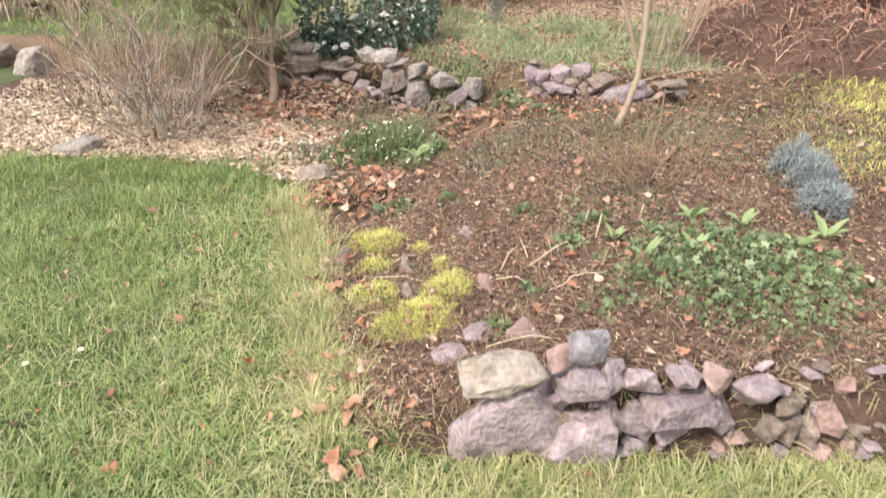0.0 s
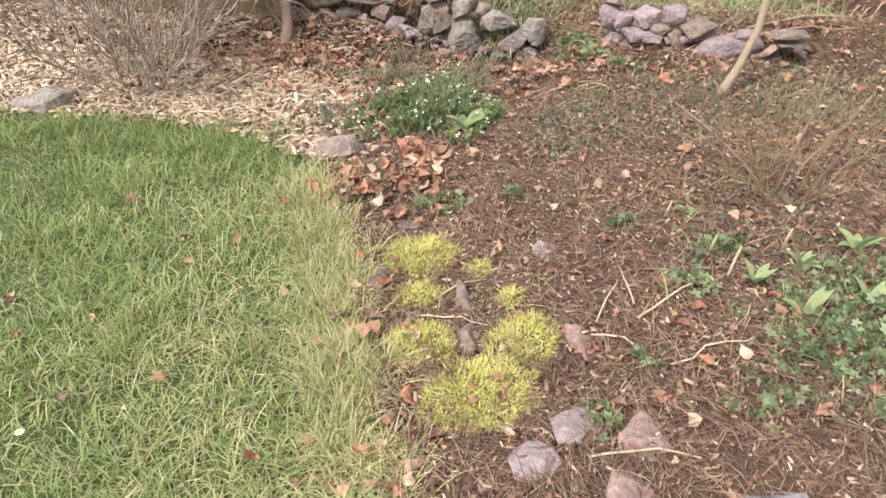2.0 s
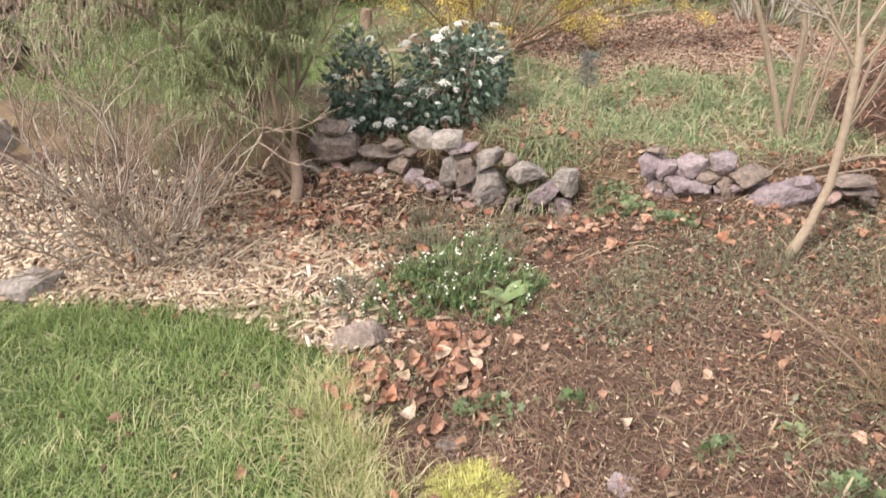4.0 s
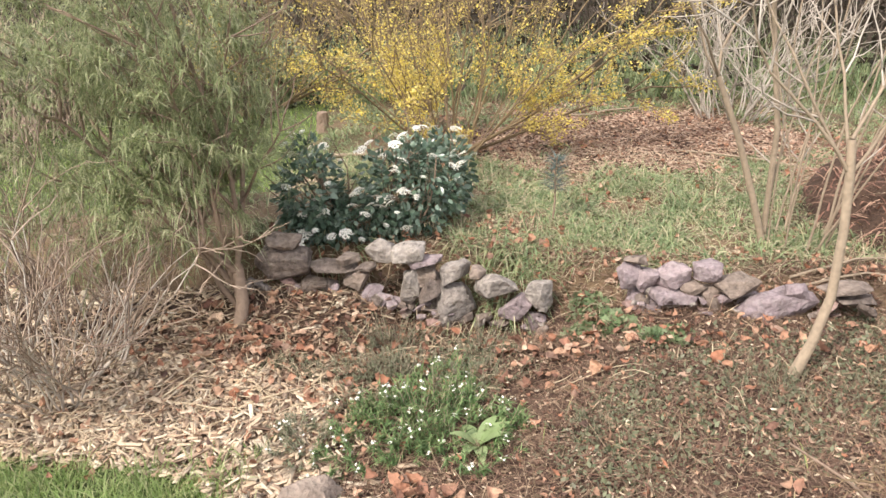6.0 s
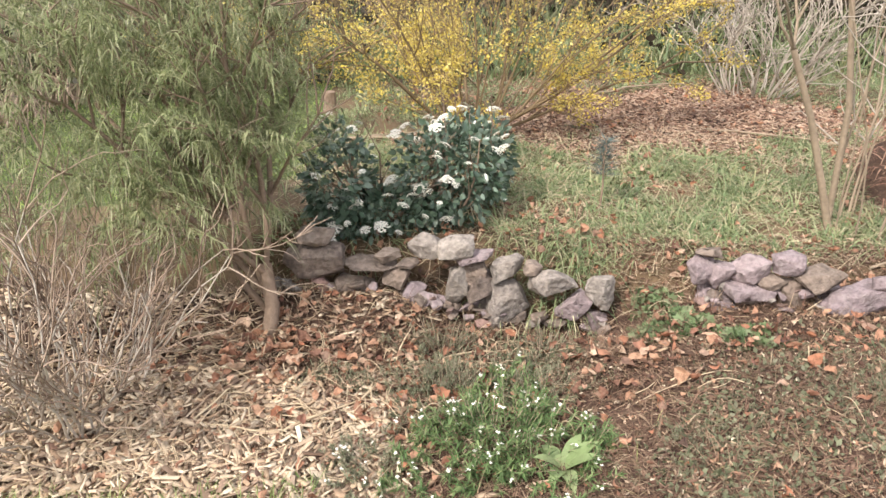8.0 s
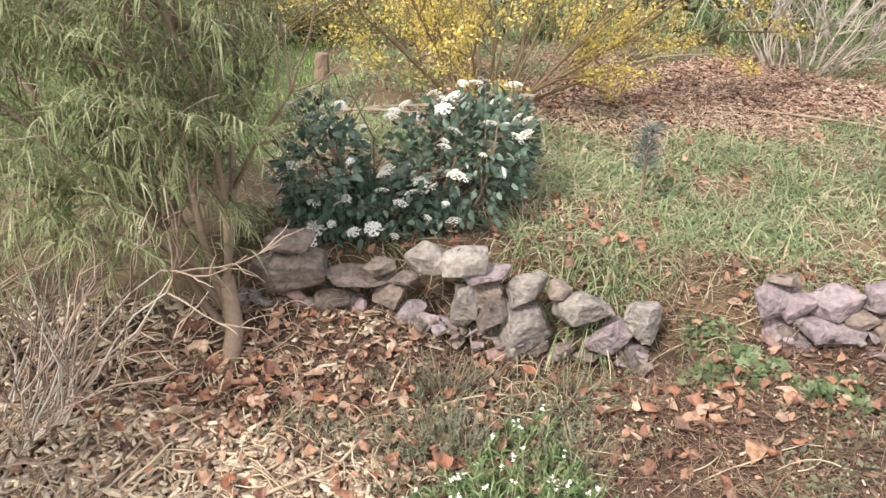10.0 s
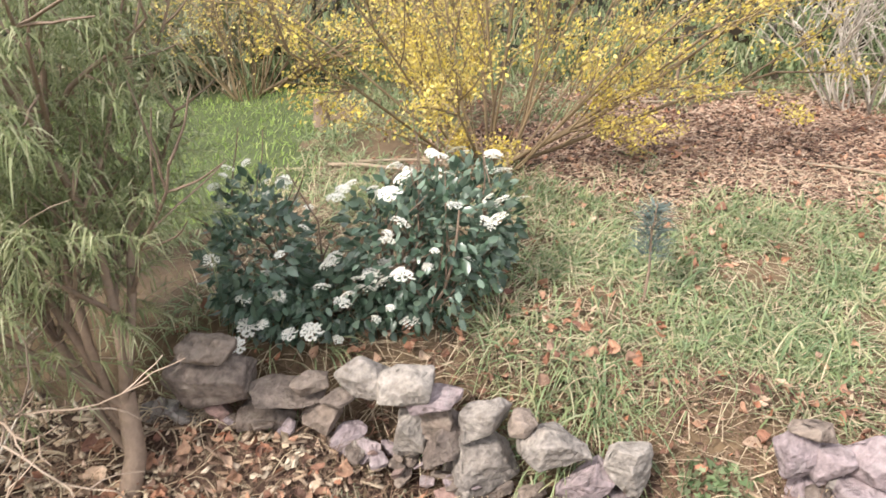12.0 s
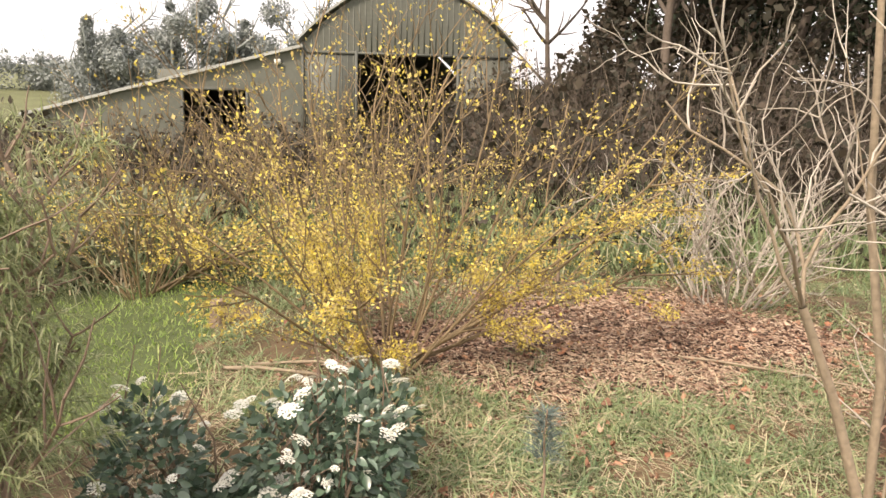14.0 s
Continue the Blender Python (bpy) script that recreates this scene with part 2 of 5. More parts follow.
def rotations(r, n, tilt_lo, tilt_hi, spin=None):
    """n turn matrices whose z axis leans by a tilt between the two angles (degrees) in a random direction."""
    az = r.uniform(0, 2 * np.pi, n)
    ti = np.radians(r.uniform(tilt_lo, tilt_hi, n))
    sp = r.uniform(0, 2 * np.pi, n) if spin is None else spin
    def rz(a):
        z = np.zeros_like(a)
        return np.stack([np.stack([np.cos(a), -np.sin(a), z], -1), np.stack([np.sin(a), np.cos(a), z], -1), np.stack([z, z, z + 1], -1)], 1)
    z = np.zeros(n)
    rx = np.stack([np.stack([z + 1, z, z], -1), np.stack([z, np.cos(ti), -np.sin(ti)], -1), np.stack([z, np.sin(ti), np.cos(ti)], -1)], 1)
    return rz(az) @ rx @ rz(sp)


def frames_along(d, r):
    """Turn matrices whose y axis runs along each direction d."""
    d = d / np.linalg.norm(d, axis=1, keepdims=True)
    a = r.normal(size=d.shape)
    x = np.cross(d, a)
    x /= np.linalg.norm(x, axis=1, keepdims=True) + 1e-9
    return np.stack([x, d, np.cross(x, d)], -1)


def scatter(tv, tf, pos, rot, size):
    """Copies of a small template at many places, as one pair of arrays."""
    tv, tf, pos = np.asarray(tv, float), np.asarray(tf), np.asarray(pos, float)
    size = np.asarray(size, float)
    if size.ndim == 1:
        size = size[:, None]
    v = np.einsum("nij,nkj->nki", rot, tv[None] * size[:, None, :]) + pos[:, None, :]
    f = tf[None] + (np.arange(len(pos)) * len(tv))[:, None, None]
    return v.reshape(-1, 3), f.reshape(-1, tf.shape[1])


def ribbons(root, way, length, width, droop, r, segs=3):
    """Tapering blades from root along way, bending down by droop."""
    n = len(root)
    way = way / np.linalg.norm(way, axis=1, keepdims=True)
    side = np.cross(way, [0, 0, 1.0]) + r.normal(size=(n, 3)) * 0.15
    side /= np.linalg.norm(side, axis=1, keepdims=True) + 1e-9
    rows = []
    for i in range(segs + 1):
        u = i / segs
        c = root + way * (length * u)[:, None]
        c[:, 2] -= droop * length * u * u
        w = (width * (1 - 0.85 * u) * 0.5)[:, None] * side
        rows += [c - w, c + w]
    v = np.stack(rows, 1)
    q = np.array([[2 * i, 2 * i + 1, 2 * i + 3, 2 * i + 2] for i in range(segs)])
    f = q[None] + (np.arange(n) * 2 * (segs + 1))[:, None, None]
    return v.reshape(-1, 3), f.reshape(-1, 4)


def tube(pts, radii, sides=5):
    """A tapering tube along a line of points."""
    pts, radii = np.asarray(pts, float), np.asarray(radii, float)
    d = np.gradient(pts, axis=0)
    d /= np.linalg.norm(d, axis=1, keepdims=True) + 1e-9
    ref = np.array([0.31, 0.77, 0.2]) if abs(d[0][2]) > 0.7 else np.array([0, 0, 1.0])
    x = np.cross(d, ref)
    x /= np.linalg.norm(x, axis=1, keepdims=True) + 1e-9
    y = np.cross(d, x)
    a = np.linspace(0, 2 * np.pi, sides, endpoint=False)
    v = pts[:, None] + radii[:, None, None] * (np.cos(a)[None, :, None] * x[:, None] + np.sin(a)[None, :, None] * y[:, None])
    f = [[i * sides + j, i * sides + (j + 1) % sides, (i + 1) * sides + (j + 1) % sides, (i + 1) * sides + j] for i in range(len(pts) - 1) for j in range(sides)]
    return v.reshape(-1, 3), np.array(f)


def grow(r, start, way, length, radius, level, kids, wiggle=0.12, lift=0.1, fork=45, shrink=0.6, pts=6, lines=None, thin=0.55):
    """A branch with its side branches: a list of (points, radii, level)."""
    lines = [] if lines is None else lines
    way = np.asarray(way, float) / np.linalg.norm(way)
    p, line, dirs = np.asarray(start, float), [np.asarray(start, float)], [way]
    for i in range(pts):
        way = way + r.normal(size=3) * wiggle + np.array([0, 0, lift])
        way /= np.linalg.norm(way)
        p = p + way * length / pts
        line.append(p)
        dirs.append(way)
    lines.append((np.array(line), radius * np.linspace(1, 0.45, pts + 1), level))
    if level > 0:
        n = kids[-level] if isinstance(kids, (list, tuple)) else kids
        for i in range(n):
            k = int(r.integers(max(1, pts // 3), pts + 1))
            side = r.normal(size=3)
            side -= dirs[k] * side.dot(dirs[k])
            side /= np.linalg.norm(side) + 1e-9
            a = radians(fork) * r.uniform(0.6, 1.2)
            grow(r, line[k], dirs[k] * math.cos(a) + side * math.sin(a), length * shrink * r.uniform(0.6, 1.15), radius * thin, level - 1, kids, wiggle, lift, fork, shrink, max(3, pts - 1), lines, thin)
    return lines


def stems_mesh(name, lines, mat, sides=5):
    return raw_mesh(name, *join([tube(p, q, sides if lv else max(3, sides - 2)) for p, q, lv in lines]), mat, True)


LEAF_V = np.array([(0, 0, 0), (-0.28, 0.3, 0.07), (0, 0.34, 0), (0.28, 0.3, 0.07), (-0.25, 0.68, 0.05), (0, 0.7, -0.02), (0.25, 0.68, 0.05), (0, 1.05, -0.1)])
LEAF_F = np.array([(0, 2, 1), (0, 3, 2), (1, 2, 5), (1, 5, 4), (2, 3, 6), (2, 6, 5), (4, 5, 7), (5, 6, 7)])
SMALL_V = np.array([(0, 0, 0), (-0.3, 0.45, 0.06), (0, 1, 0), (0.3, 0.45, 0.06)])
SMALL_F = np.array([(0, 3, 2, 1)])
CHIP_V = np.array([(-0.5, -0.5, -0.5), (0.5, -0.4, -0.5), (0.45, 0.5, -0.5), (-0.5, 0.4, -0.5), (-0.4, -0.45, 0.5), (0.5, -0.5, 0.4), (0.4, 0.5, 0.5), (-0.5, 0.5, 0.3)])
CHIP_F = np.array([(4, 5, 6, 7), (0, 1, 5, 4), (1, 2, 6, 5), (2, 3, 7, 6), (3, 0, 4, 7)])


# ---------------------------------------------------------------- the lie of the land
def ss(a, b, x):
    t = np.clip((np.asarray(x, float) - a) / (b - a), 0, 1)
    return t * t * (3 - 2 * t)


def wobble(x, y, s, seed=0.0):
    return (np.sin(x * s * 1.3 + y * s * 0.7 + seed) + np.sin(x * s * -0.6 + y * s * 1.7 + 2.1 + seed) + np.sin(x * s * 2.3 - y * s * 1.1 + 4.0 + seed) * 0.6) / 2.6


def wall_line(x):
    return 3.97 - 0.23 * np.asarray(x, float)


def lawn_edge_x(y):
    return -0.18 - 0.26 * (np.asarray(y, float) - 1.4)


def bed_mask(x, y):
    """1 in the planting bed, 0 on the lawn."""
    x, y = np.asarray(x, float), np.asarray(y, float)
    j = 0.03 * wobble(x, y, 9)
    side = ss(-0.03, 0.05, x - lawn_edge_x(y) + j) * ss(1.43, 1.48, y - 0.03 * x)
    back = ss(-0.03, 0.05, y - (3.22 - 0.28 * ss(-1.25, -0.45, x)) + j)
    return np.maximum(side, back)


def land(x, y):
    x, y = np.asarray(x, float), np.asarray(y, float)
    lawn = 0.09 + 0.018 * np.clip(y, -3, 4)
    bed = 0.13 + 0.018 * np.clip(y, 0, 4) - 0.025 + (0.21 - 0.055 * ss(2.3, 3.4, y)) * ss(-0.35, 0.7, x) + 0.012 * wobble(x, y, 7)
    z = lawn + (bed - lawn) * bed_mask(x, y)
    back = 0.405 + 0.04 * np.clip(y - 4.2, 0, 3) - 0.13 * ss(-0.7, -2.2, x) + 0.015 * wobble(x, y, 4, 1)
    foot = np.exp(-((y - wall_line(x) + 0.06) / 0.12) ** 2)
    z = z + foot * (0.10 * ss(-0.25, -0.6, x) * ss(-1.4, -1.0, x) - 0.085 * np.exp(-((x - 0.13) / 0.2) ** 2))
    z = z + (back - z) * ss(0.0, 0.26, y - wall_line(x) + 0.02 * wobble(x, y, 13))
    z = z + 0.10 * ss(1.2, 2.0, x) * ss(1.6, 3.0, y) * (1 - ss(3.6, 4.2, y))
    far = 0.45 - 0.45 * ss(10, 34, y) - 0.8 * ss(40, 90, y) + 0.25 * wobble(x, y, 0.05)
    hills = 9.0 * ss(110, 260, y - 0.25 * x) + 22.0 * ss(260, 700, np.hypot(x, y))
    slope = 5.0 * ss(55, 110, y) * ss(-10, -30, x)
    return z + (far - z) * ss(7, 14, y) + hills + slope


def zone(x, y):
    """Material slot of the ground: 0 soil, 1 turf, 2 chips, 3 rough grass, 4 far ground, 5 mulch."""
    j = 0.10 * wobble(x, y, 5) + 0.05 * wobble(x, y, 17)
    k = np.zeros(np.shape(x), int)
    k = np.where((bed_mask(x, y) < 0.5) & ((x < -0.1) | (y < 1.39)), 1, k)
    bed = bed_mask(x, y) >= 0.5
    k = np.where(bed & (x + j < -0.5) & (y + j < 3.72 - 0.28 * np.clip(x + 0.9, -0.6, 9)), 2, k)
    k = np.where(bed & (x + 2 * j < -2.75), 1, k)
    k = np.where(bed & (x + 2 * j > 2.35), 3, k)
    back = y > wall_line(x) + 0.03 + 0.5 * j
    k = np.where(back, 3, k)
    k = np.where(back & (x < -0.9 + j) & (y > 5.0), 1, k)
    m = ((x - 1.1) / 1.15) ** 2 + ((y - 5.95) / 0.72) ** 2 < 1 + 6 * j
    k = np.where(m, 5, k)
    k = np.where((y > 8.5 + 3 * j) | (np.abs(x) > 7) | (y < -4), 4, k)
    return k


def axis(lo, hi, step, far, growth=1.28):
    a = list(np.arange(lo, hi + 1e-6, step))
    s, v = step, hi
    while v < far:
        s *= growth
        v += s
        a.append(v)
    s, v = step, lo
    while v > -far:
        s *= growth
        v -= s
        a.insert(0, v)
    return np.array(a)


def build_ground():
    xs, ys = axis(-3.2, 3.0, 0.045, 1500), axis(0.6, 7.6, 0.045, 1500)
    gx, gy = np.meshgrid(xs, ys)
    v = np.stack([gx, gy, land(gx, gy)], -1).reshape(-1, 3)
    nx, ny = len(xs), len(ys)
    i = (np.arange(ny - 1)[:, None] * nx + np.arange(nx - 1)[None]).ravel()
    me = raw_mesh("ground", v, np.stack([i, i + 1, i + nx + 1, i + nx], -1), SOIL, True)
    for m in (TURF, CHIPSOIL, ROUGHSOIL, FARGROUND, SOIL):
        me.materials.append(m)
    c = v[np.stack([i, i + nx + 1], -1)].mean(1)
    me.polygons.foreach_set("material_index", zone(c[:, 0], c[:, 1]).astype(np.int32))
    tagged(new("ground", me), "garden ground of lawn, bare bed soil and rough grass", "ground", kind="structure")


build_ground()


def sample(r, n, x0, x1, y0, y1, keep):
    """Random places in a rectangle where keep(x, y) allows them, on the ground."""
    x, y = r.uniform(x0, x1, n), r.uniform(y0, y1, n)
    ok = keep(x, y) > r.uniform(0, 1, n)
    x, y = x[ok], y[ok]
    return np.stack([x, y, land(x, y)], -1)


def stuff(name, arrays, mat, label, category, smooth=False):
    return tagged(new(name, raw_mesh(name, *arrays, mat, smooth)), label, category, kind="stuff")


def lean(r, n, flat):
    """Upward ways that lean; flat 0 upright, 1 about 45 degrees."""
    w = r.normal(size=(n, 3)) * flat
    w[:, 2] = 1
    return w


# ---------------------------------------------------------------- stone walls
def stone_mesh(name, r, w, d, h, mat):
    """A worn slab: the hull of points on a lopsided rounded box, edges softened, faces split in thin layers."""
    bm = bmesh.new()
    n = int(r.integers(17, 23))
    lop = r.uniform(-0.3, 0.3, 3)
    cut = r.uniform(0.78, 1.0, 4)
    for i in range(n):
        q = r.normal(size=3)
        q /= np.sum(np.abs(q) ** 7) ** (1 / 7)
        q *= r.uniform(0.84, 1.06)
        x, y, z = q
        x = x * (cut[0] if z > 0 else cut[1]) + lop[0] * z * 0.5
        z = z * (cut[2] if x > 0 else cut[3]) + lop[1] * y * 0.35
        bm.verts.new((x * w / 2, y * d / 2, z * h / 2))
    out = bmesh.ops.convex_hull(bm, input=bm.verts)
    bmesh.ops.delete(bm, geom=[g for g in out["geom_interior"] if isinstance(g, bmesh.types.BMVert)], context="VERTS")
    for i, span in enumerate((w, d, h)):
        lo, hi = min(v.co[i] for v in bm.verts), max(v.co[i] for v in bm.verts)
        for v in bm.verts:
            v.co[i] = ((v.co[i] - lo) / (hi - lo) - 0.5) * span
    bmesh.ops.dissolve_limit(bm, angle_limit=radians(14), verts=bm.verts, edges=bm.edges)
    bmesh.ops.bevel(bm, geom=list(bm.edges), offset=min(w, h, d) * 0.045, segments=2, profile=0.6, affect="EDGES", clamp_overlap=True)
    bmesh.ops.triangulate(bm, faces=bm.faces)
    for limit in (0.06, 0.03, 0.016):
        bmesh.ops.subdivide_edges(bm, edges=[e for e in bm.edges if e.calc_length() > limit * max(1.0, w * 1.4)], cuts=1)
        bmesh.ops.triangulate(bm, faces=[g for g in bm.faces if len(g.verts) > 4])
    bm.normal_update()
    off = Vector((w * 90, h * 70, d * 50))
    k = min(1.0, 4.0 * min(w, h, d) + 0.35) * max(1.0, min(w, 1.0) * 2)
    for v in bm.verts:
        p = Vector((v.co.x * 10, v.co.y * 10, v.co.z * 85)) + off
        v.co += v.normal * k * (noise.noise(p) * 0.006 + noise.noise(v.co * 16 + off) * 0.009 + noise.noise(v.co * 55 + off) * 0.003)
    for f in bm.faces:
        f.smooth = True
    me = bpy.data.meshes.new(name)
    bm.to_mesh(me)
    bm.free()
    me.materials.append(mat)
    return me


WALL_A = [(-0.416, 0.472, 0.114, 0.082, 0, 1), (-0.319, 0.472, 0.141, 0.081, 14, 1), (-0.248, 0.441, 0.126, 0.046, 8, 0), (-0.263, 0.373, 0.123, 0.074, 20, 3), (-0.23, 0.338, 0.134, 0.08, 28, 3), (-0.305, 0.317, 0.077, 0.164, -8, 1), (-0.134, 0.404, 0.12, 0.083, 25, 1), (-0.165, 0.263, 0.187, 0.171, 24, 1), (0.019, 0.36, 0.143, 0.098, -6, 1), (0.086, 0.28, 0.108, 0.105, -15, 0), (0.179, 0.334, 0.107, 0.11, -12, 1), (0.164, 0.205, 0.082, 0.094, -8, 0), (-0.813, 0.39, 0.208, 0.12, 0, 3), (-0.809, 0.48, 0.131, 0.074, -10, 3), (-0.611, 0.386, 0.186, 0.043, 0, 3), (-0.553, 0.423, 0.097, 0.048, 0, 3), (-0.523, 0.337, 0.097, 0.067, 0, 3), (-0.48, 0.396, 0.08, 0.034, 2, 3), (-0.05, 0.404, 0.063, 0.053, 10, 3), (-0.672, 0.311, 0.132, 0.066, 4, 3)]
WALL_B = [(0.491, 0.444, 0.071, 0.09, 0, 0), (0.551, 0.427, 0.075, 0.081, 0, 0), (0.634, 0.452, 0.126, 0.09, 16, 0), (0.641, 0.376, 0.172, 0.071, -6, 0), (0.715, 0.407, 0.098, 0.065, 0, 3), (0.755, 0.477, 0.106, 0.072, 0, 0), (0.846, 0.426, 0.144, 0.072, 4, 3), (0.798, 0.348, 0.106, 0.144, 8, 3), (0.572, 0.308, 0.19, 0.095, -40, 0), (0.981, 0.349, 0.278, 0.135, 8, 0), (1.006, 0.294, 0.324, 0.102, 4, 0), (1.049, 0.421, 0.09, 0.077, -8, 0), (0.508, 0.499, 0.086, 0.046, 0, 3), (1.199, 0.449, 0.17, 0.029, 3, 3), (1.241, 0.408, 0.152, 0.037, 0, 3), (0.697, 0.33, 0.08, 0.073, 0, 5)]
NEAR_A = [(0.2, 0.187, 0.31, 0.25, 0, 0), (0.385, 0.14, 0.2, 0.17, 0, 0), (0.175, 0.375, 0.21, 0.1, -4, 2), (0.38, 0.455, 0.095, 0.085, 0, 4), (0.37, 0.338, 0.122, 0.107, -20, 0), (0.319, 0.284, 0.057, 0.081, -25, 0), (0.448, 0.351, 0.065, 0.088, -15, 0), (0.521, 0.357, 0.093, 0.064, 5, 0), (0.632, 0.362, 0.093, 0.052, 0, 0), (0.712, 0.362, 0.071, 0.064, 0, 5), (0.639, 0.276, 0.208, 0.084, -6, 0), (0.813, 0.32, 0.107, 0.077, 12, 0)]
NEAR_B = [(0.535, 0.22, 0.106, 0.092, 0, 0), (0.445, 0.226, 0.076, 0.076, 20, 0), (0.74, 0.239, 0.067, 0.082, 30, 0), (0.633, 0.185, 0.089, 0.064, 5, 0), (0.533, 0.139, 0.078, 0.052, 0, 0), (0.919, 0.283, 0.075, 0.047, 0, 3), (0.931, 0.205, 0.047, 0.093, 0, 3), (0.982, 0.199, 0.059, 0.093, 0, 3), (0.883, 0.179, 0.06, 0.084, 0, 3), (1.038, 0.225, 0.068, 0.073, 0, 5), (0.315, 0.411, 0.061, 0.06, 0, 5), (1.116, 0.184, 0.045, 0.042, 0, 3)]


def build_wall(wall, stones, line, depth, seed, slant, grow_w=1.14, grow_h=1.25):
    """slant: the angle from which the heights were judged; a stone's top adds to its height there."""
    r = np.random.default_rng(seed)
    for x, z, w, h, tilt, kind in stones:
        d = min(depth, max(0.07, w * 0.8))
        h = max(0.75 * h, (h - d * 0.3 * math.sin(slant)) / math.cos(slant))
        ob = new("stone", stone_mesh("stone", r, w * grow_w, d, h * grow_h, STONE[kind]))
        ob.parent = wall
        ob.matrix_basis = pose(x, line(x) + r.uniform(0, 0.015), z, r.uniform(-8, 10), -tilt, r.uniform(-14, 14))


far_wall = thing("stone_wall", "low dry wall of tumbled grey slate at the bed's back", "stone wall")
build_wall(far_wall, WALL_A, lambda x: 3.97 - 0.22 * x, 0.12, 3, 0.44, 1.08, 1.12)
build_wall(far_wall, WALL_B, lambda x: 3.97 - 0.22 * x, 0.12, 4, 0.40, 1.08, 1.12)
near_wall = thing("stone_wall", "low dry wall of purple slate with a tan cap stone", "stone wall")
build_wall(near_wall, NEAR_A, lambda x: 1.43 + 0.03 * x, 0.12, 5, 0.60, 1.12, 1.12)
build_wall(near_wall, NEAR_B, lambda x: 1.43 + 0.03 * x, 0.10, 6, 0.60, 1.15, 1.2)


def rubble(wall, spans, line, n, seed, kinds):
    """Small stones wedged low in the wall."""
    r = np.random.default_rng(seed)
    shapes = [stone_mesh("stone", r, 1.0, 0.8, 0.62, STONE[k]) for k in kinds]
    for i in range(n):
        a, b = spans[int(r.integers(0, len(spans)))]
        x, s = r.uniform(a, b), r.uniform(0.03, 0.075)
        y = float(line(x)) + r.uniform(-0.035, 0.04)
        z = float(land(x, y)) + r.uniform(0.0, 0.07)
        ob = new("stone", shapes[i % len(shapes)])
        ob.parent = wall
        ob.matrix_basis = pose(x, y, z, r.uniform(-40, 40), r.uniform(-40, 40), r.uniform(0, 360)) @ Matrix.Diagonal((s * r.uniform(0.8, 1.6), s, s * r.uniform(0.5, 1), 1))


rubble(far_wall, [(-1.0, -0.1), (-0.35, 0.25), (0.48, 1.3)], lambda x: 3.96 - 0.23 * x, 90, 7, (3, 0, 1, 3, 5, 0))
rubble(near_wall, [(0.3, 1.15), (0.75, 1.3)], lambda x: 1.44 + 0.03 * x, 40, 8, (0, 3, 5, 0))


def loose_stone(x, y, w, d, h, kind, seed, label, turn=0, tilt=0, sink=0.3, group=""):
    ob = new("stone", stone_mesh("stone", np.random.default_rng(seed), w, d, h, STONE[kind]))
    ob.matrix_basis = pose(x, y, float(land(x, y)) + h * (0.5 - sink), tilt, 0, turn)
    return tagged(ob, label, "stone", group)


loose_stone(-0.57, 3.05, 0.21, 0.12, 0.09, 3, 11, "flat grey slate stone among dead leaves", 20, 14, 0.35)
loose_stone(-1.78, 3.32, 0.22, 0.15, 0.10, 1, 12, "pale flat stone at the lawn edge", -10)
loose_stone(-2.66, 4.62, 0.26, 0.2, 0.22, 1, 13, "pale rough boulder on the far bank", 25)
loose_stone(-2.95, 4.7, 0.3, 0.2, 0.18, 3, 14, "brown boulder on the far bank", 5)


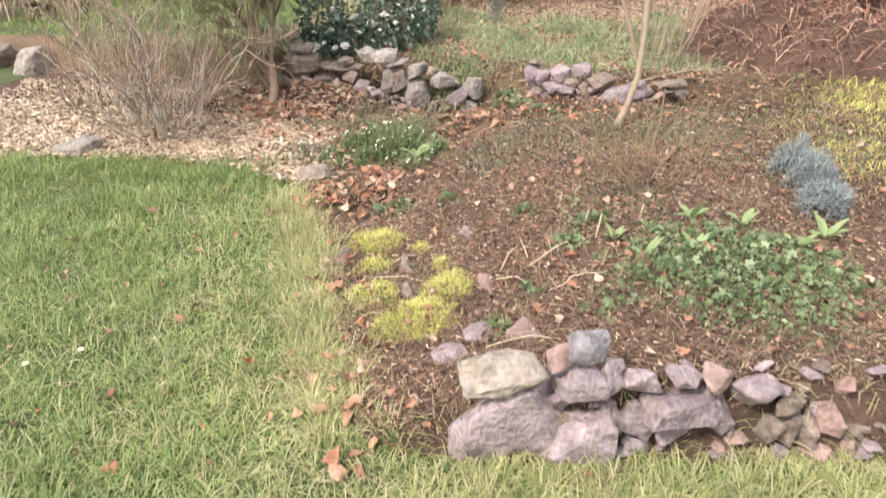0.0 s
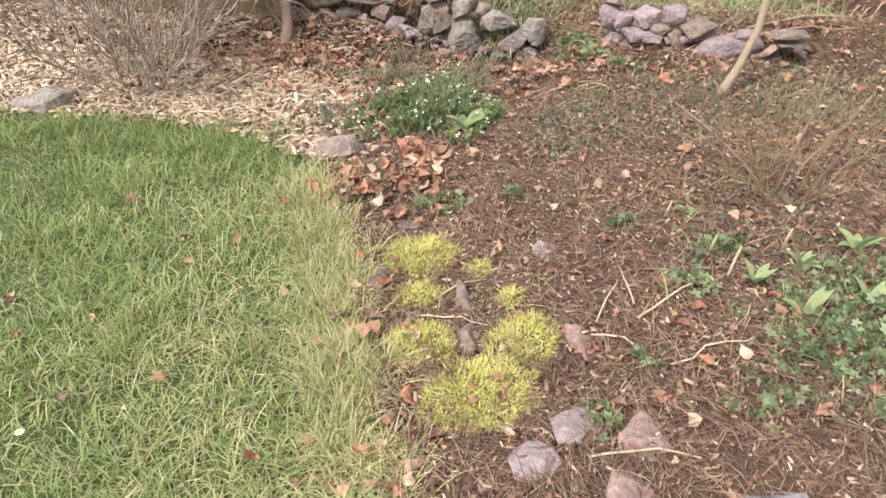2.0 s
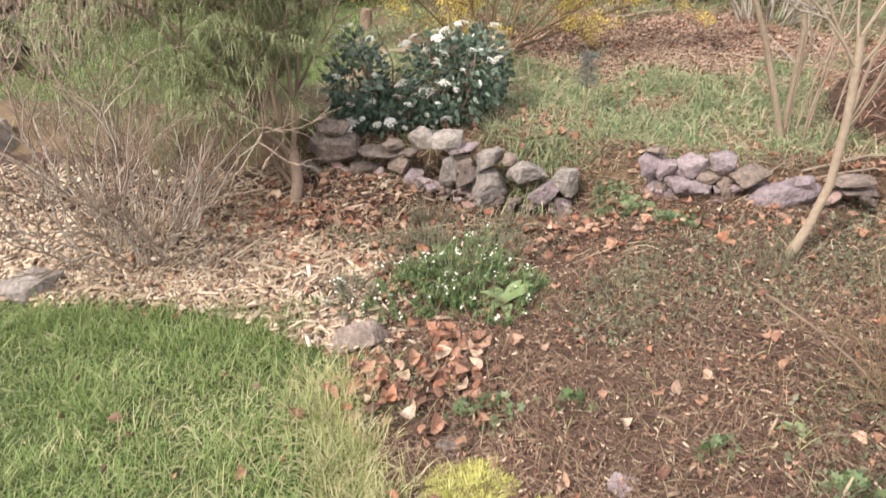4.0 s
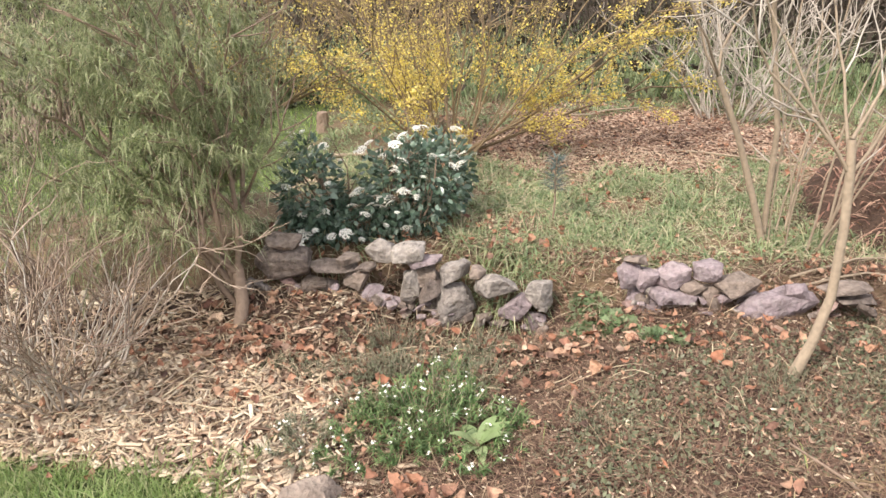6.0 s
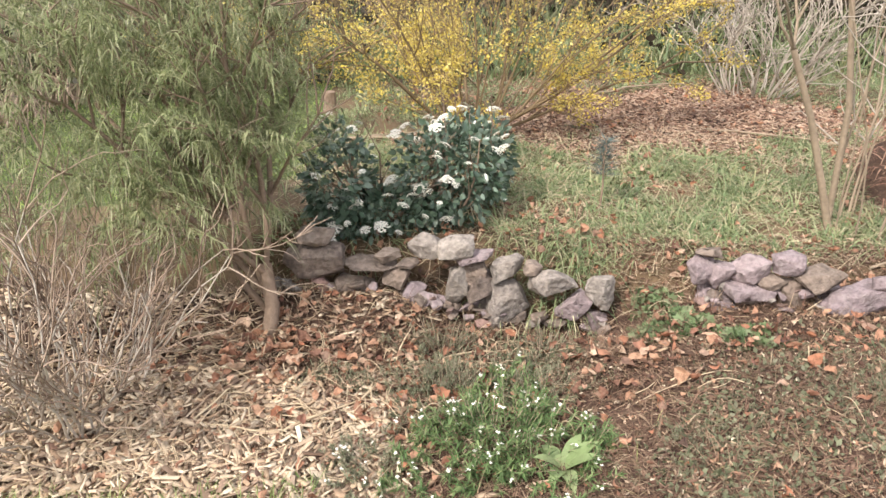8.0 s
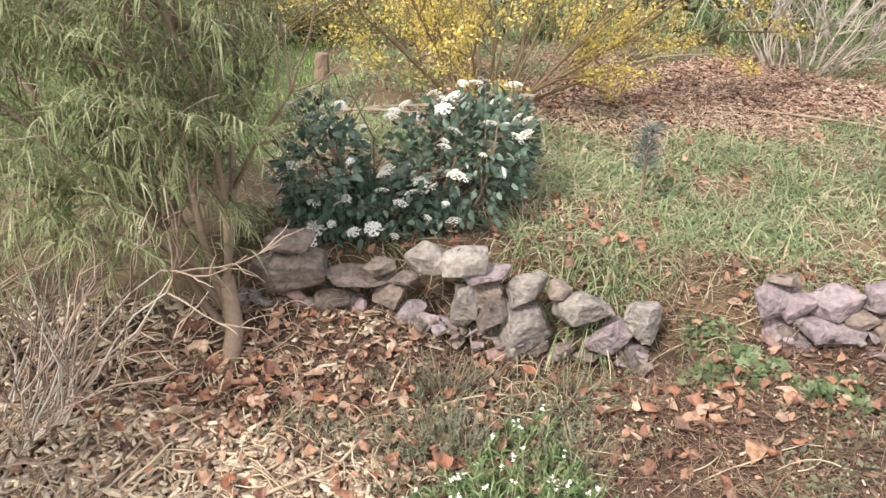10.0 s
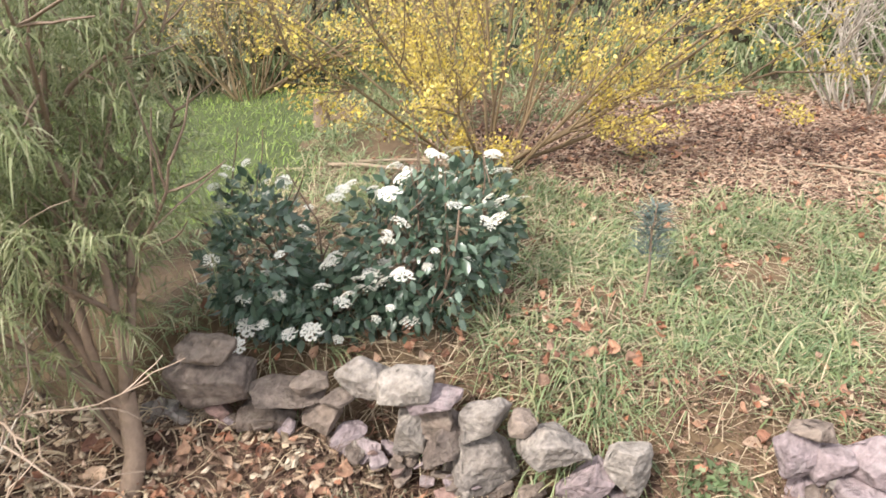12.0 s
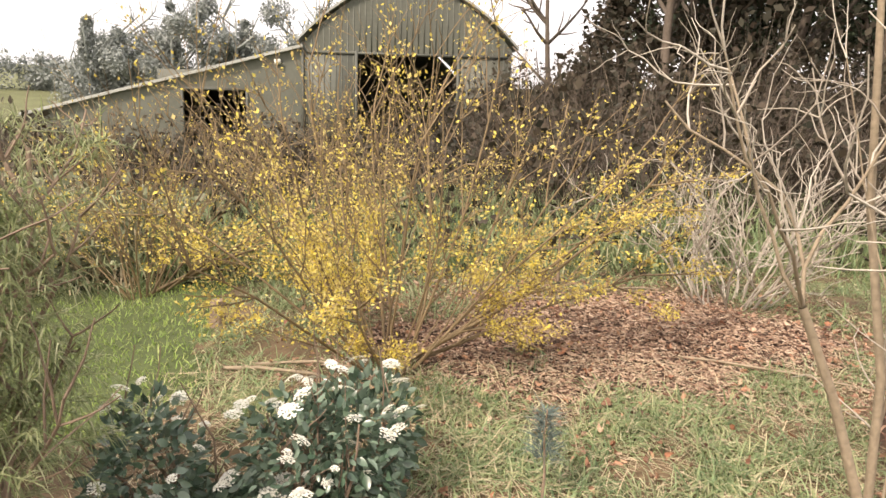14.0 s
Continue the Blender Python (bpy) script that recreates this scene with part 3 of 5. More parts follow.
# ---------------------------------------------------------------- ground cover: grass, litter, chips
def build_cover():
    r = np.random.default_rng(21)
    lawn = lambda x, y: (1 - bed_mask(x, y)) * np.where((y > 4.3) | ((x > 0) & (y > 1.39)), 0, 1)
    thin = lambda x, y: lawn(x, y) * (1 - 0.8 * np.clip(edge(x, y), 0, 1))
    edge = lambda x, y: np.exp(-np.clip(lawn_edge_x(y) - x - 0.1, 0, 9) / (0.36 + 0.3 * ss(2.5, 1.7, y))) * (0.7 + 0.5 * wobble(x, y, 6)) * (y < 2.9) + np.exp(-np.abs(x + 0.05 - lawn_edge_x(y)) / 0.1) * 0.1
    p = sample(r, 140000, -3.0, 1.6, 0.75, 3.4, thin)
    n = len(p)
    stuff("lawn_grass", ribbons(p, lean(r, n, 0.6), r.uniform(0.03, 0.085, n) * (1 + 0.6 * wobble(p[:, 0], p[:, 1], 9)), r.uniform(0.0025, 0.005, n), r.uniform(0.1, 0.8, n), r, 3), GRASS, "green lawn grass, longer towards the bed", "grass")
    p = sample(r, 95000, -2.0, 1.6, 0.9, 3.4, lambda x, y: np.where(bed_mask(x + 0.02, y) < 0.98, 1, 0.03) * (y < 3.4) * np.maximum(edge(x, y), 0.06 + 0.22 * (x > -0.2)))
    n = len(p)
    stuff("dry_edge_grass", ribbons(p, lean(r, n, 0.9), r.uniform(0.05, 0.13, n), r.uniform(0.002, 0.0045, n), r.uniform(0.3, 0.9, n), r, 3), DRYGRASS, "straggling half-dry grass along the bed edge", "grass")
    rough = lambda x, y: (zone(x, y) == 3) * (0.12 + 0.88 * ss(-0.25, 0.35, wobble(x, y, 7) + 0.12)) * np.where((x < -0.12) & (y < 5), 0.12, 1.0)
    c = sample(r, 9800, -2.6, 3.6, 4.0, 8.5, rough)
    near = np.where(c[:, 1] < 5.4, 26, 10)
    p = np.repeat(c, near, 0)
    n = len(p)
    out = r.normal(size=(n, 3)) * np.array([0.035, 0.035, 0])
    p = p + out
    p[:, 2] = land(p[:, 0], p[:, 1])
    flop = np.repeat(r.normal(size=(len(c), 3)) * 0.5, near, 0)
    tilt = out * 16 + flop + r.normal(size=(n, 3)) * 0.5
    tilt[:, 2] = 0.95
    size = np.repeat(r.uniform(0.6, 1.5, len(c)), near)
    stuff("rough_grass", ribbons(p, tilt, r.uniform(0.07, 0.2, n) * size, r.uniform(0.003, 0.0075, n), r.uniform(0.5, 1.3, n), r, 4), ROUGHGRASS, "tufted pale green and straw rough grass", "grass")
    y = r.uniform(1.4, 2.9, 170)
    c = np.stack([lawn_edge_x(y) + r.normal(-0.06, 0.06, 170), y], -1)
    c = np.concatenate([c, np.stack([r.uniform(-0.1, 1.5, 130), r.uniform(1.1, 1.36, 130)], -1), np.stack([r.uniform(-2.2, -0.75, 90), r.uniform(3.0, 3.2, 90)], -1), np.stack([r.uniform(-1.5, -0.4, 120), r.uniform(0.9, 2.9, 120)], -1)])
    q = np.repeat(c, 34, 0)
    n = len(q)
    out = r.normal(size=(n, 3)) * np.array([0.022, 0.022, 0])
    p = np.column_stack([q, np.zeros(n)]) + out
    p[:, 2] = land(p[:, 0], p[:, 1])
    tilt = out * 18 + r.normal(size=(n, 3)) * 0.3
    tilt[:, 2] = 1
    half = n // 2
    for name, mat, a, b in (("green_tufts", GRASS, half, n), ("straw_tufts", DRYGRASS, 0, half)):
        k = b - a
        stuff(name, ribbons(p[a:b], tilt[a:b], r.uniform(0.05, 0.14, k), r.uniform(0.002, 0.005, k), r.uniform(0.2, 0.8, k), r, 3), mat, "longer grass tufts along the bed and wall", "grass")
    p = sample(r, 26000, -5.5, -0.8, 4.9, 8.5, lambda x, y: (zone(x, y) == 1) * (y < 7.0) * (x > -3.2))
    n = len(p)
    stuff("back_lawn_grass", ribbons(p, lean(r, n, 0.5), r.uniform(0.03, 0.07, n), r.uniform(0.004, 0.007, n), r.uniform(0.2, 0.6, n), r, 2), BACKGRASS, "bright green grass behind the shrubs", "grass")
    p = sample(r, 90000, -9, 8, -5, 4.6, lambda x, y: np.where((x > -3.0) & (x < 1.6) & (y > 0.75), 0, 1) * ((zone(x, y) == 1) | (zone(x, y) == 3)) * ss(9.5, 2.5, np.hypot(x, y - 1)))
    n = len(p)
    stuff("outer_grass", ribbons(p, lean(r, n, 0.6), r.uniform(0.04, 0.09, n), r.uniform(0.004, 0.007, n), r.uniform(0.1, 0.5, n), r, 1), GRASS, "lawn grass round the garden bed", "grass")
    p = sample(r, 42000, 2.3, 8.5, 1.5, 8.5, lambda x, y: (zone(x, y) >= 3) * ss(9.5, 3.0, np.hypot(x, y - 3)) * np.where((x < 3.6) & (y > 4), 0, 1))
    n = len(p)
    stuff("field_grass", ribbons(p, lean(r, n, 0.8), r.uniform(0.08, 0.18, n), r.uniform(0.004, 0.008, n), r.uniform(0.3, 1.0, n), r, 2), ROUGHGRASS, "rough grass beyond the garden bed", "grass")
    p = sample(r, 9000, 1.55, 2.7, 2.4, 3.7, lambda x, y: (0.3 + 0.7 * ss(-0.2, 0.4, wobble(x, y, 5))) * ss(1.25, 0.6, np.hypot((x - 2.1) / 0.6, (y - 3.05) / 0.65)))
    n = len(p)
    stuff("bank_grass", ribbons(p, lean(r, n, 0.6), r.uniform(0.05, 0.10, n), r.uniform(0.003, 0.006, n), r.uniform(0.3, 0.8, n), r, 3), MOSS, "yellow-green mossy grass on the bank", "grass")
    litter = lambda x, y: (bed_mask(x, y) > 0.5) * (y < wall_line(x) + np.where(x < 0, 0.5, 0.36)) * np.where(zone(x, y) == 2, 0.25, 1.0)
    p = sample(r, 85000, -1.2, 2.0, 1.45, 4.3, litter)
    n = len(p)
    w = r.normal(size=(n, 3))
    w[:, 2] = np.abs(w[:, 2]) * 0.25 + 0.03
    p[:, 2] += r.uniform(0.0, 0.02, n)
    stuff("straw_litter", ribbons(p, w, r.uniform(0.03, 0.12, n), r.uniform(0.0015, 0.003, n), r.uniform(0.05, 0.3, n), r, 2), STRAW, "red-brown straw and needle litter on the bed", "litter")
    p = sample(r, 8000, -1.0, 2.8, 3.9, 5.6, lambda x, y: ((zone(x, y) == 3) | (y > wall_line(x))) * 1.0)
    n = len(p)
    w = r.normal(size=(n, 3))
    w[:, 2] = np.abs(w[:, 2]) * 0.2 + 0.03
    p[:, 2] += r.uniform(0.0, 0.03, n)
    stuff("dead_grass_litter", ribbons(p, w, r.uniform(0.05, 0.15, n), r.uniform(0.002, 0.004, n), r.uniform(0.0, 0.3, n), r, 2), STALK, "pale dead grass lying among the tufts", "litter")
    c = sample(r, 1300, -1.7, 1.3, 3.25, 4.25, lambda x, y: (bed_mask(x, y) > 0.5) * np.where(x < -0.05, 1.0, 0.12) * (0.3 + 0.7 * ss(-0.3, 0.3, wobble(x, y, 6, 5.0))))
    blocks = []
    for q in c:
        a, bend, long = r.uniform(0, 6.28), r.normal() * 1.1, r.uniform(0.05, 0.19)
        u = np.linspace(0, 1, 6)
        h = a + bend * u
        line = q + np.stack([np.cumsum(np.cos(h)), np.cumsum(np.sin(h)), np.zeros(6)], -1) * long / 6
        line[:, 2] = land(line[:, 0], line[:, 1]) + 0.012 + r.uniform(0.0, 0.035) * np.sin(math.pi * u) + r.uniform(0, 0.012)
        blocks.append(tube(line, np.linspace(1, 0.5, 6) * r.uniform(0.001, 0.0023), 4))
    stuff("dry_stalk_litter", join(blocks), STALK, "pale curled dry stalks strewn over the bed", "litter", True)
    def chips(name, n0, box, keep, mat, label, lo, hi):
        q = sample(r, n0, *box, keep)
        m = len(q)
        q[:, 2] += r.uniform(0.0, 0.02, m)
        long = r.uniform(lo, hi, m)
        size = np.stack([long * r.uniform(0.06, 0.32, m), long, np.full(m, 0.004)], -1)
        turns = rotations(r, m, 0, 35)
        pick = np.flatnonzero((q[:, 0] > -1.15) & (q[:, 1] < 3.75))[:280] if name == "wood_chips" else np.zeros(0, int)
        rest = np.setdiff1d(np.arange(m), pick)
        if len(pick):
            ob = thing("wood_chip_mulch", label, "mulch")
            part("chip_mass", raw_mesh("chip_mass", *scatter(CHIP_V, CHIP_F, q[rest], turns[rest], size[rest]), mat), ob, "", "stuff")
            me = raw_mesh("chip", CHIP_V, np.concatenate([CHIP_F, [(0, 3, 2, 1)]]), mat)
            for i in pick:
                o = new("chip", me)
                o.parent = ob
                o.matrix_basis = Matrix.Translation(q[i] + (0, 0, 0.006)) @ Matrix([list(k) for k in turns[i]]).to_4x4() @ Matrix.Diagonal((*(size[i] * (1.1, 1.1, 1.3)), 1))
        else:
            stuff(name, scatter(CHIP_V, CHIP_F, q, turns, size), mat, label, "mulch")
    chips("wood_chips", 26000, (-2.6, -0.3, 3.0, 4.4), lambda x, y: (zone(x, y) == 2) + 0.25 * (zone(x, y) == 0) * np.exp(-np.clip(x + 0.55, 0, 9) / 0.15), CHIPS, "pale wood chip mulch", 0.015, 0.065)
    chips("bark_mulch", 36000, (-0.4, 2.6, 5.0, 7.2), lambda x, y: (zone(x, y) == 5) * 0.9 + 0.16 * (zone(x, y) == 3), MULCH, "red-brown shredded bark mulch", 0.01, 0.042)
    chips("pale_crumbs", 5200, (-0.45, 1.9, 1.5, 3.9), litter, CHIPS, "pale flakes of leaf and bark on the bed", 0.006, 0.02)
    chips("bed_crumbs", 9000, (-0.6, 2.0, 1.45, 4.2), litter, STRAW, "crumbs of bark and soil on the bed", 0.01, 0.035)


build_cover()


def bed_weeds():
    """Scraps of moss and tiny weeds over the bed."""
    r = np.random.default_rng(24)
    p = sample(r, 80000, -0.6, 1.9, 1.5, 3.9, lambda x, y: (bed_mask(x, y) > 0.5) * np.maximum(ss(0.1, 0.6, wobble(x, y, 4.2, 3.0)) * (0.3 + 0.5 * ss(2.3, 3.0, y)), ss(0.2, 0.6, x) * ss(2.75, 3.05, y) * ss(3.7, 3.5, y) * (0.35 + 0.5 * wobble(x, y, 9))))
    n = len(p)
    p[:, 2] += r.uniform(0.004, 0.02, n)
    stuff("bed_weeds", scatter(SMALL_V, SMALL_F, p, rotations(r, n, 20, 110), r.uniform(0.008, 0.024, n)), THYME, "scraps of moss and tiny weeds on the bed", "weeds")


bed_weeds()


def dead_leaf_mesh(r):
    """A crumpled, ragged dead leaf with a folded midrib."""
    n, v = 7, []
    curl, fold, twist = r.uniform(-1.2, 1.9), r.uniform(-0.6, 1.1), r.uniform(-1.4, 1.4)
    bend, wide = r.uniform(-0.4, 0.4), r.uniform(0.26, 0.42)
    wave = r.uniform(0, 6.28, 2)
    for i in range(n):
        u = i / (n - 1)
        zc, xc, tw = curl * (u - 0.5) ** 2, bend * (u - 0.5) ** 2 * 3, twist * (u - 0.5)
        for k in (-1, -0.5, 0, 0.5, 1):
            w = k * wide * math.sin(math.pi * (0.06 + 0.9 * u ** 0.85)) * r.uniform(0.75, 1.12)
            z = abs(w) * fold + 0.07 * math.sin(7 * u + wave[int(k > 0)]) * abs(k) + r.uniform(-0.045, 0.045)
            v.append((xc + w * math.cos(tw) - z * math.sin(tw), u - 0.5, zc + w * math.sin(tw) + z * math.cos(tw)))
    f = [(5 * i + k, 5 * i + k + 1, 5 * i + k + 6, 5 * i + k + 5) for i in range(n - 1) for k in range(4)]
    return np.array(v), np.array(f)


def build_leaves():
    r = np.random.default_rng(31)
    def spots(n, cx, cy, sx, sy):
        q = np.stack([r.normal(cx, sx, n), r.normal(cy, sy, n), np.zeros(n)], -1)
        return q
    def ok(q):
        q = q[(q[:, 1] < wall_line(q[:, 0]) - 0.07) | (q[:, 1] > wall_line(q[:, 0]) + 0.05)]
        q = q[(q[:, 1] > 1.53 + 0.03 * q[:, 0]) | (q[:, 0] < 0.0) | (q[:, 1] < 1.36)]
        q[:, 2] = land(q[:, 0], q[:, 1]) + r.uniform(0.012, 0.04, len(q))
        return q
    lip = r.uniform(-1.0, 1.5, 240)
    lip = np.stack([lip, wall_line(lip) + r.uniform(0.05, 0.30, 240), np.zeros(240)], -1)
    shapes = [dead_leaf_mesh(r) for _ in range(14)]
    piles = ok(np.concatenate([spots(58, -0.50, 2.82, 0.08, 0.07), spots(46, -0.27, 2.94, 0.07, 0.09), spots(22, -0.36, 2.86, 0.16, 0.12), spots(26, -0.25, 1.62, 0.06, 0.14), spots(14, -0.36, 2.2, 0.05, 0.16), spots(50, 0.0, 3.62, 0.35, 0.1), spots(70, -0.85, 3.9, 0.25, 0.10), spots(34, 0.55, 3.62, 0.3, 0.1), spots(16, -0.12, 1.5, 0.1, 0.06), spots(10, 0.48, 1.38, 0.04, 0.03)]))
    litter = thing("leaf_litter", "curled orange-brown dead leaves drifted on the bed", "dead leaves")
    meshes = [raw_mesh("leaf", v, f, LEAF, True) for v, f in shapes]
    for i, q in enumerate(piles[:290]):
        ob = new("leaf", meshes[i % 14])
        ob.parent = litter
        s = r.uniform(0.03, 0.065) if i > 130 else r.uniform(0.03, 0.065)
        ob.matrix_basis = pose(*q, r.uniform(-35, 35), r.uniform(-35, 35), r.uniform(0, 360)) @ Matrix.Scale(s, 4)
    wide = ok(np.concatenate([piles[290:], lip, spots(190, -0.85, 3.88, 0.28, 0.11), spots(80, -0.47, 3.5, 0.06, 0.14), spots(90, -0.3, 4.22, 0.35, 0.08), spots(26, 0.08, 4.4, 0.07, 0.06), spots(22, 0.65, 4.75, 0.08, 0.06), np.stack([r.uniform(-0.45, 1.9, 650), r.uniform(1.55, 3.9, 650), np.zeros(650)], -1), np.stack([r.uniform(-1.5, 0.0, 260), r.uniform(3.15, 4.1, 260), np.zeros(260)], -1), np.stack([r.uniform(-1.0, 1.3, 480), r.uniform(3.45, 4.1, 480), np.zeros(480)], -1), np.stack([r.uniform(-0.4, 2.2, 190), r.uniform(4.1, 5.2, 190), np.zeros(190)], -1),
                              np.stack([r.uniform(-1.4, -0.35, 60), r.uniform(1.2, 2.9, 60), np.zeros(60)], -1), np.stack([r.uniform(-0.6, 2.4, 800), r.uniform(5.1, 6.9, 800), np.zeros(800)], -1)]))
    blocks = []
    for i, (v, f) in enumerate(shapes):
        q = wide[i::14]
        blocks.append(scatter(v, f, q, rotations(r, len(q), 0, 70), r.uniform(0.012, 0.042, len(q))))
    m = 5200
    q = np.stack([r.uniform(-1.0, 1.7, m), r.uniform(1.55, 4.2, m), np.zeros(m)], -1)
    q = q[bed_mask(q[:, 0], q[:, 1]) > 0.5]
    q[:, 2] = land(q[:, 0], q[:, 1]) + r.uniform(0.006, 0.022, len(q))
    blocks.append(scatter(*shapes[3], q, rotations(r, len(q), 0, 60), r.uniform(0.007, 0.02, len(q))))
    part("leaf_scatter", raw_mesh("leaf_scatter", *join(blocks), LEAF, True), litter, "", "stuff")


build_leaves()


# ---------------------------------------------------------------- shrubs
def base(x, y):
    return np.array([x, y, float(land(x, y)) - 0.02])


def ends(lines, level, r, per, spread, frac=0.3):
    """Places along the twigs of a level and below, with the way of the twig there."""
    out, way = [], []
    for p, q, lv in lines:
        if lv > level:
            continue
        for _ in range(per):
            u = r.uniform(frac, 1) * (len(p) - 1)
            i = min(int(u), len(p) - 2)
            out.append(p[i] + (p[i + 1] - p[i]) * (u - i) + r.normal(size=3) * spread)
            way.append(p[i + 1] - p[i])
    return np.array(out), np.array(way)


def viburnum():
    r = np.random.default_rng(41)
    ob = thing("viburnum_shrub", "dark glossy evergreen shrub with flat white flower heads", "shrub", loc=(-0.48, 4.45, 0.38))
    lines = []
    for _ in range(16):
        b = base(r.uniform(-0.72, -0.26), r.uniform(4.38, 4.6))
        a = r.uniform(0, 2 * np.pi)
        grow(r, b, (math.cos(a) * 0.55, math.sin(a) * 0.4, 1), r.uniform(0.25, 0.40), 0.006, 1, 5, 0.12, 0.1, 45, 0.6, 5, lines)
    part("stem_mass", stems_mesh("stem_mass", lines, BARK), ob, "", "stuff")
    n = 4400
    d = r.normal(size=(n, 3))
    d /= np.linalg.norm(d, axis=1, keepdims=True)
    d *= r.uniform(0.4, 1.12, (n, 1)) ** 0.6
    lobes = np.array([(-0.73, 4.42, 0.58, 0.135, 0.16, 0.23), (-0.31, 4.44, 0.60, 0.22, 0.2, 0.22), (-0.20, 4.60, 0.62, 0.17, 0.18, 0.18), (-0.55, 4.40, 0.47, 0.26, 0.12, 0.10)])
    pick = lobes[r.integers(0, 4, n)]
    p = pick[:, :3] + d * pick[:, 3:]
    p[:, 2] = np.maximum(p[:, 2], land(p[:, 0], p[:, 1]) + 0.02)
    way = d + np.array([0, 0, -0.35]) + r.normal(size=(n, 3)) * 0.5
    part("foliage", raw_mesh("foliage", *scatter(LEAF_V, LEAF_F, p, frames_along(way, r), r.uniform(0.018, 0.042, n)), GLOSSY, True), ob, "dark green oval leaves")
    # each flower head is a dome of small petals
    m = 84
    pv, pf = [], []
    for i in range(64):
        a, u = i * 2.4 + r.uniform(-0.3, 0.3), math.sqrt((i + 0.5) / 64) * r.uniform(0.85, 1.1)
        c = np.array([math.cos(a) * u, math.sin(a) * u, 0.35 * (1 - u * u) + r.uniform(-0.05, 0.05)])
        for k in range(2):
            b = r.uniform(0, 6.28)
            t = np.array([math.cos(b), math.sin(b), r.uniform(-0.2, 0.3)]) * r.uniform(0.13, 0.2)
            s = np.array([-math.sin(b), math.cos(b), r.uniform(-0.2, 0.2)]) * r.uniform(0.09, 0.15)
            j = len(pv)
            pv += [c - t, c + s, c + t, c - s]
            pf.append((j, j + 1, j + 2, j + 3))
    head = raw_mesh("flower_head", np.array(pv), np.array(pf), WHITE)
    up = [i for i in range(n) if d[i][2] > 0.25 and p[i][2] > 0.5] + [i for i in range(n) if d[i][1] < -0.6 and p[i][2] > 0.43]
    spots = [(-0.46, 4.20, 0.595), (-0.80, 4.27, 0.39), (-0.76, 4.24, 0.42), (-0.79, 4.24, 0.355), (-0.28, 4.65, 0.80), (-0.36, 4.20, 0.56)]
    for i in r.choice(up, m, replace=False):
        spots.append(tuple(pick[i][:3] + d[i] / np.linalg.norm(d[i]) * pick[i][3:] * 1.16))
    for s in spots:
        o = new("flower_head", head)
        o.parent = ob
        k = r.uniform(0.012, 0.03)
        o.matrix_basis = pose(*(Vector(s) + Vector((0, -0.01, 0.02)) - ob.location), r.uniform(-10, 40), r.uniform(-25, 25), r.uniform(0, 360)) @ Matrix.Scale(k, 4)


viburnum()


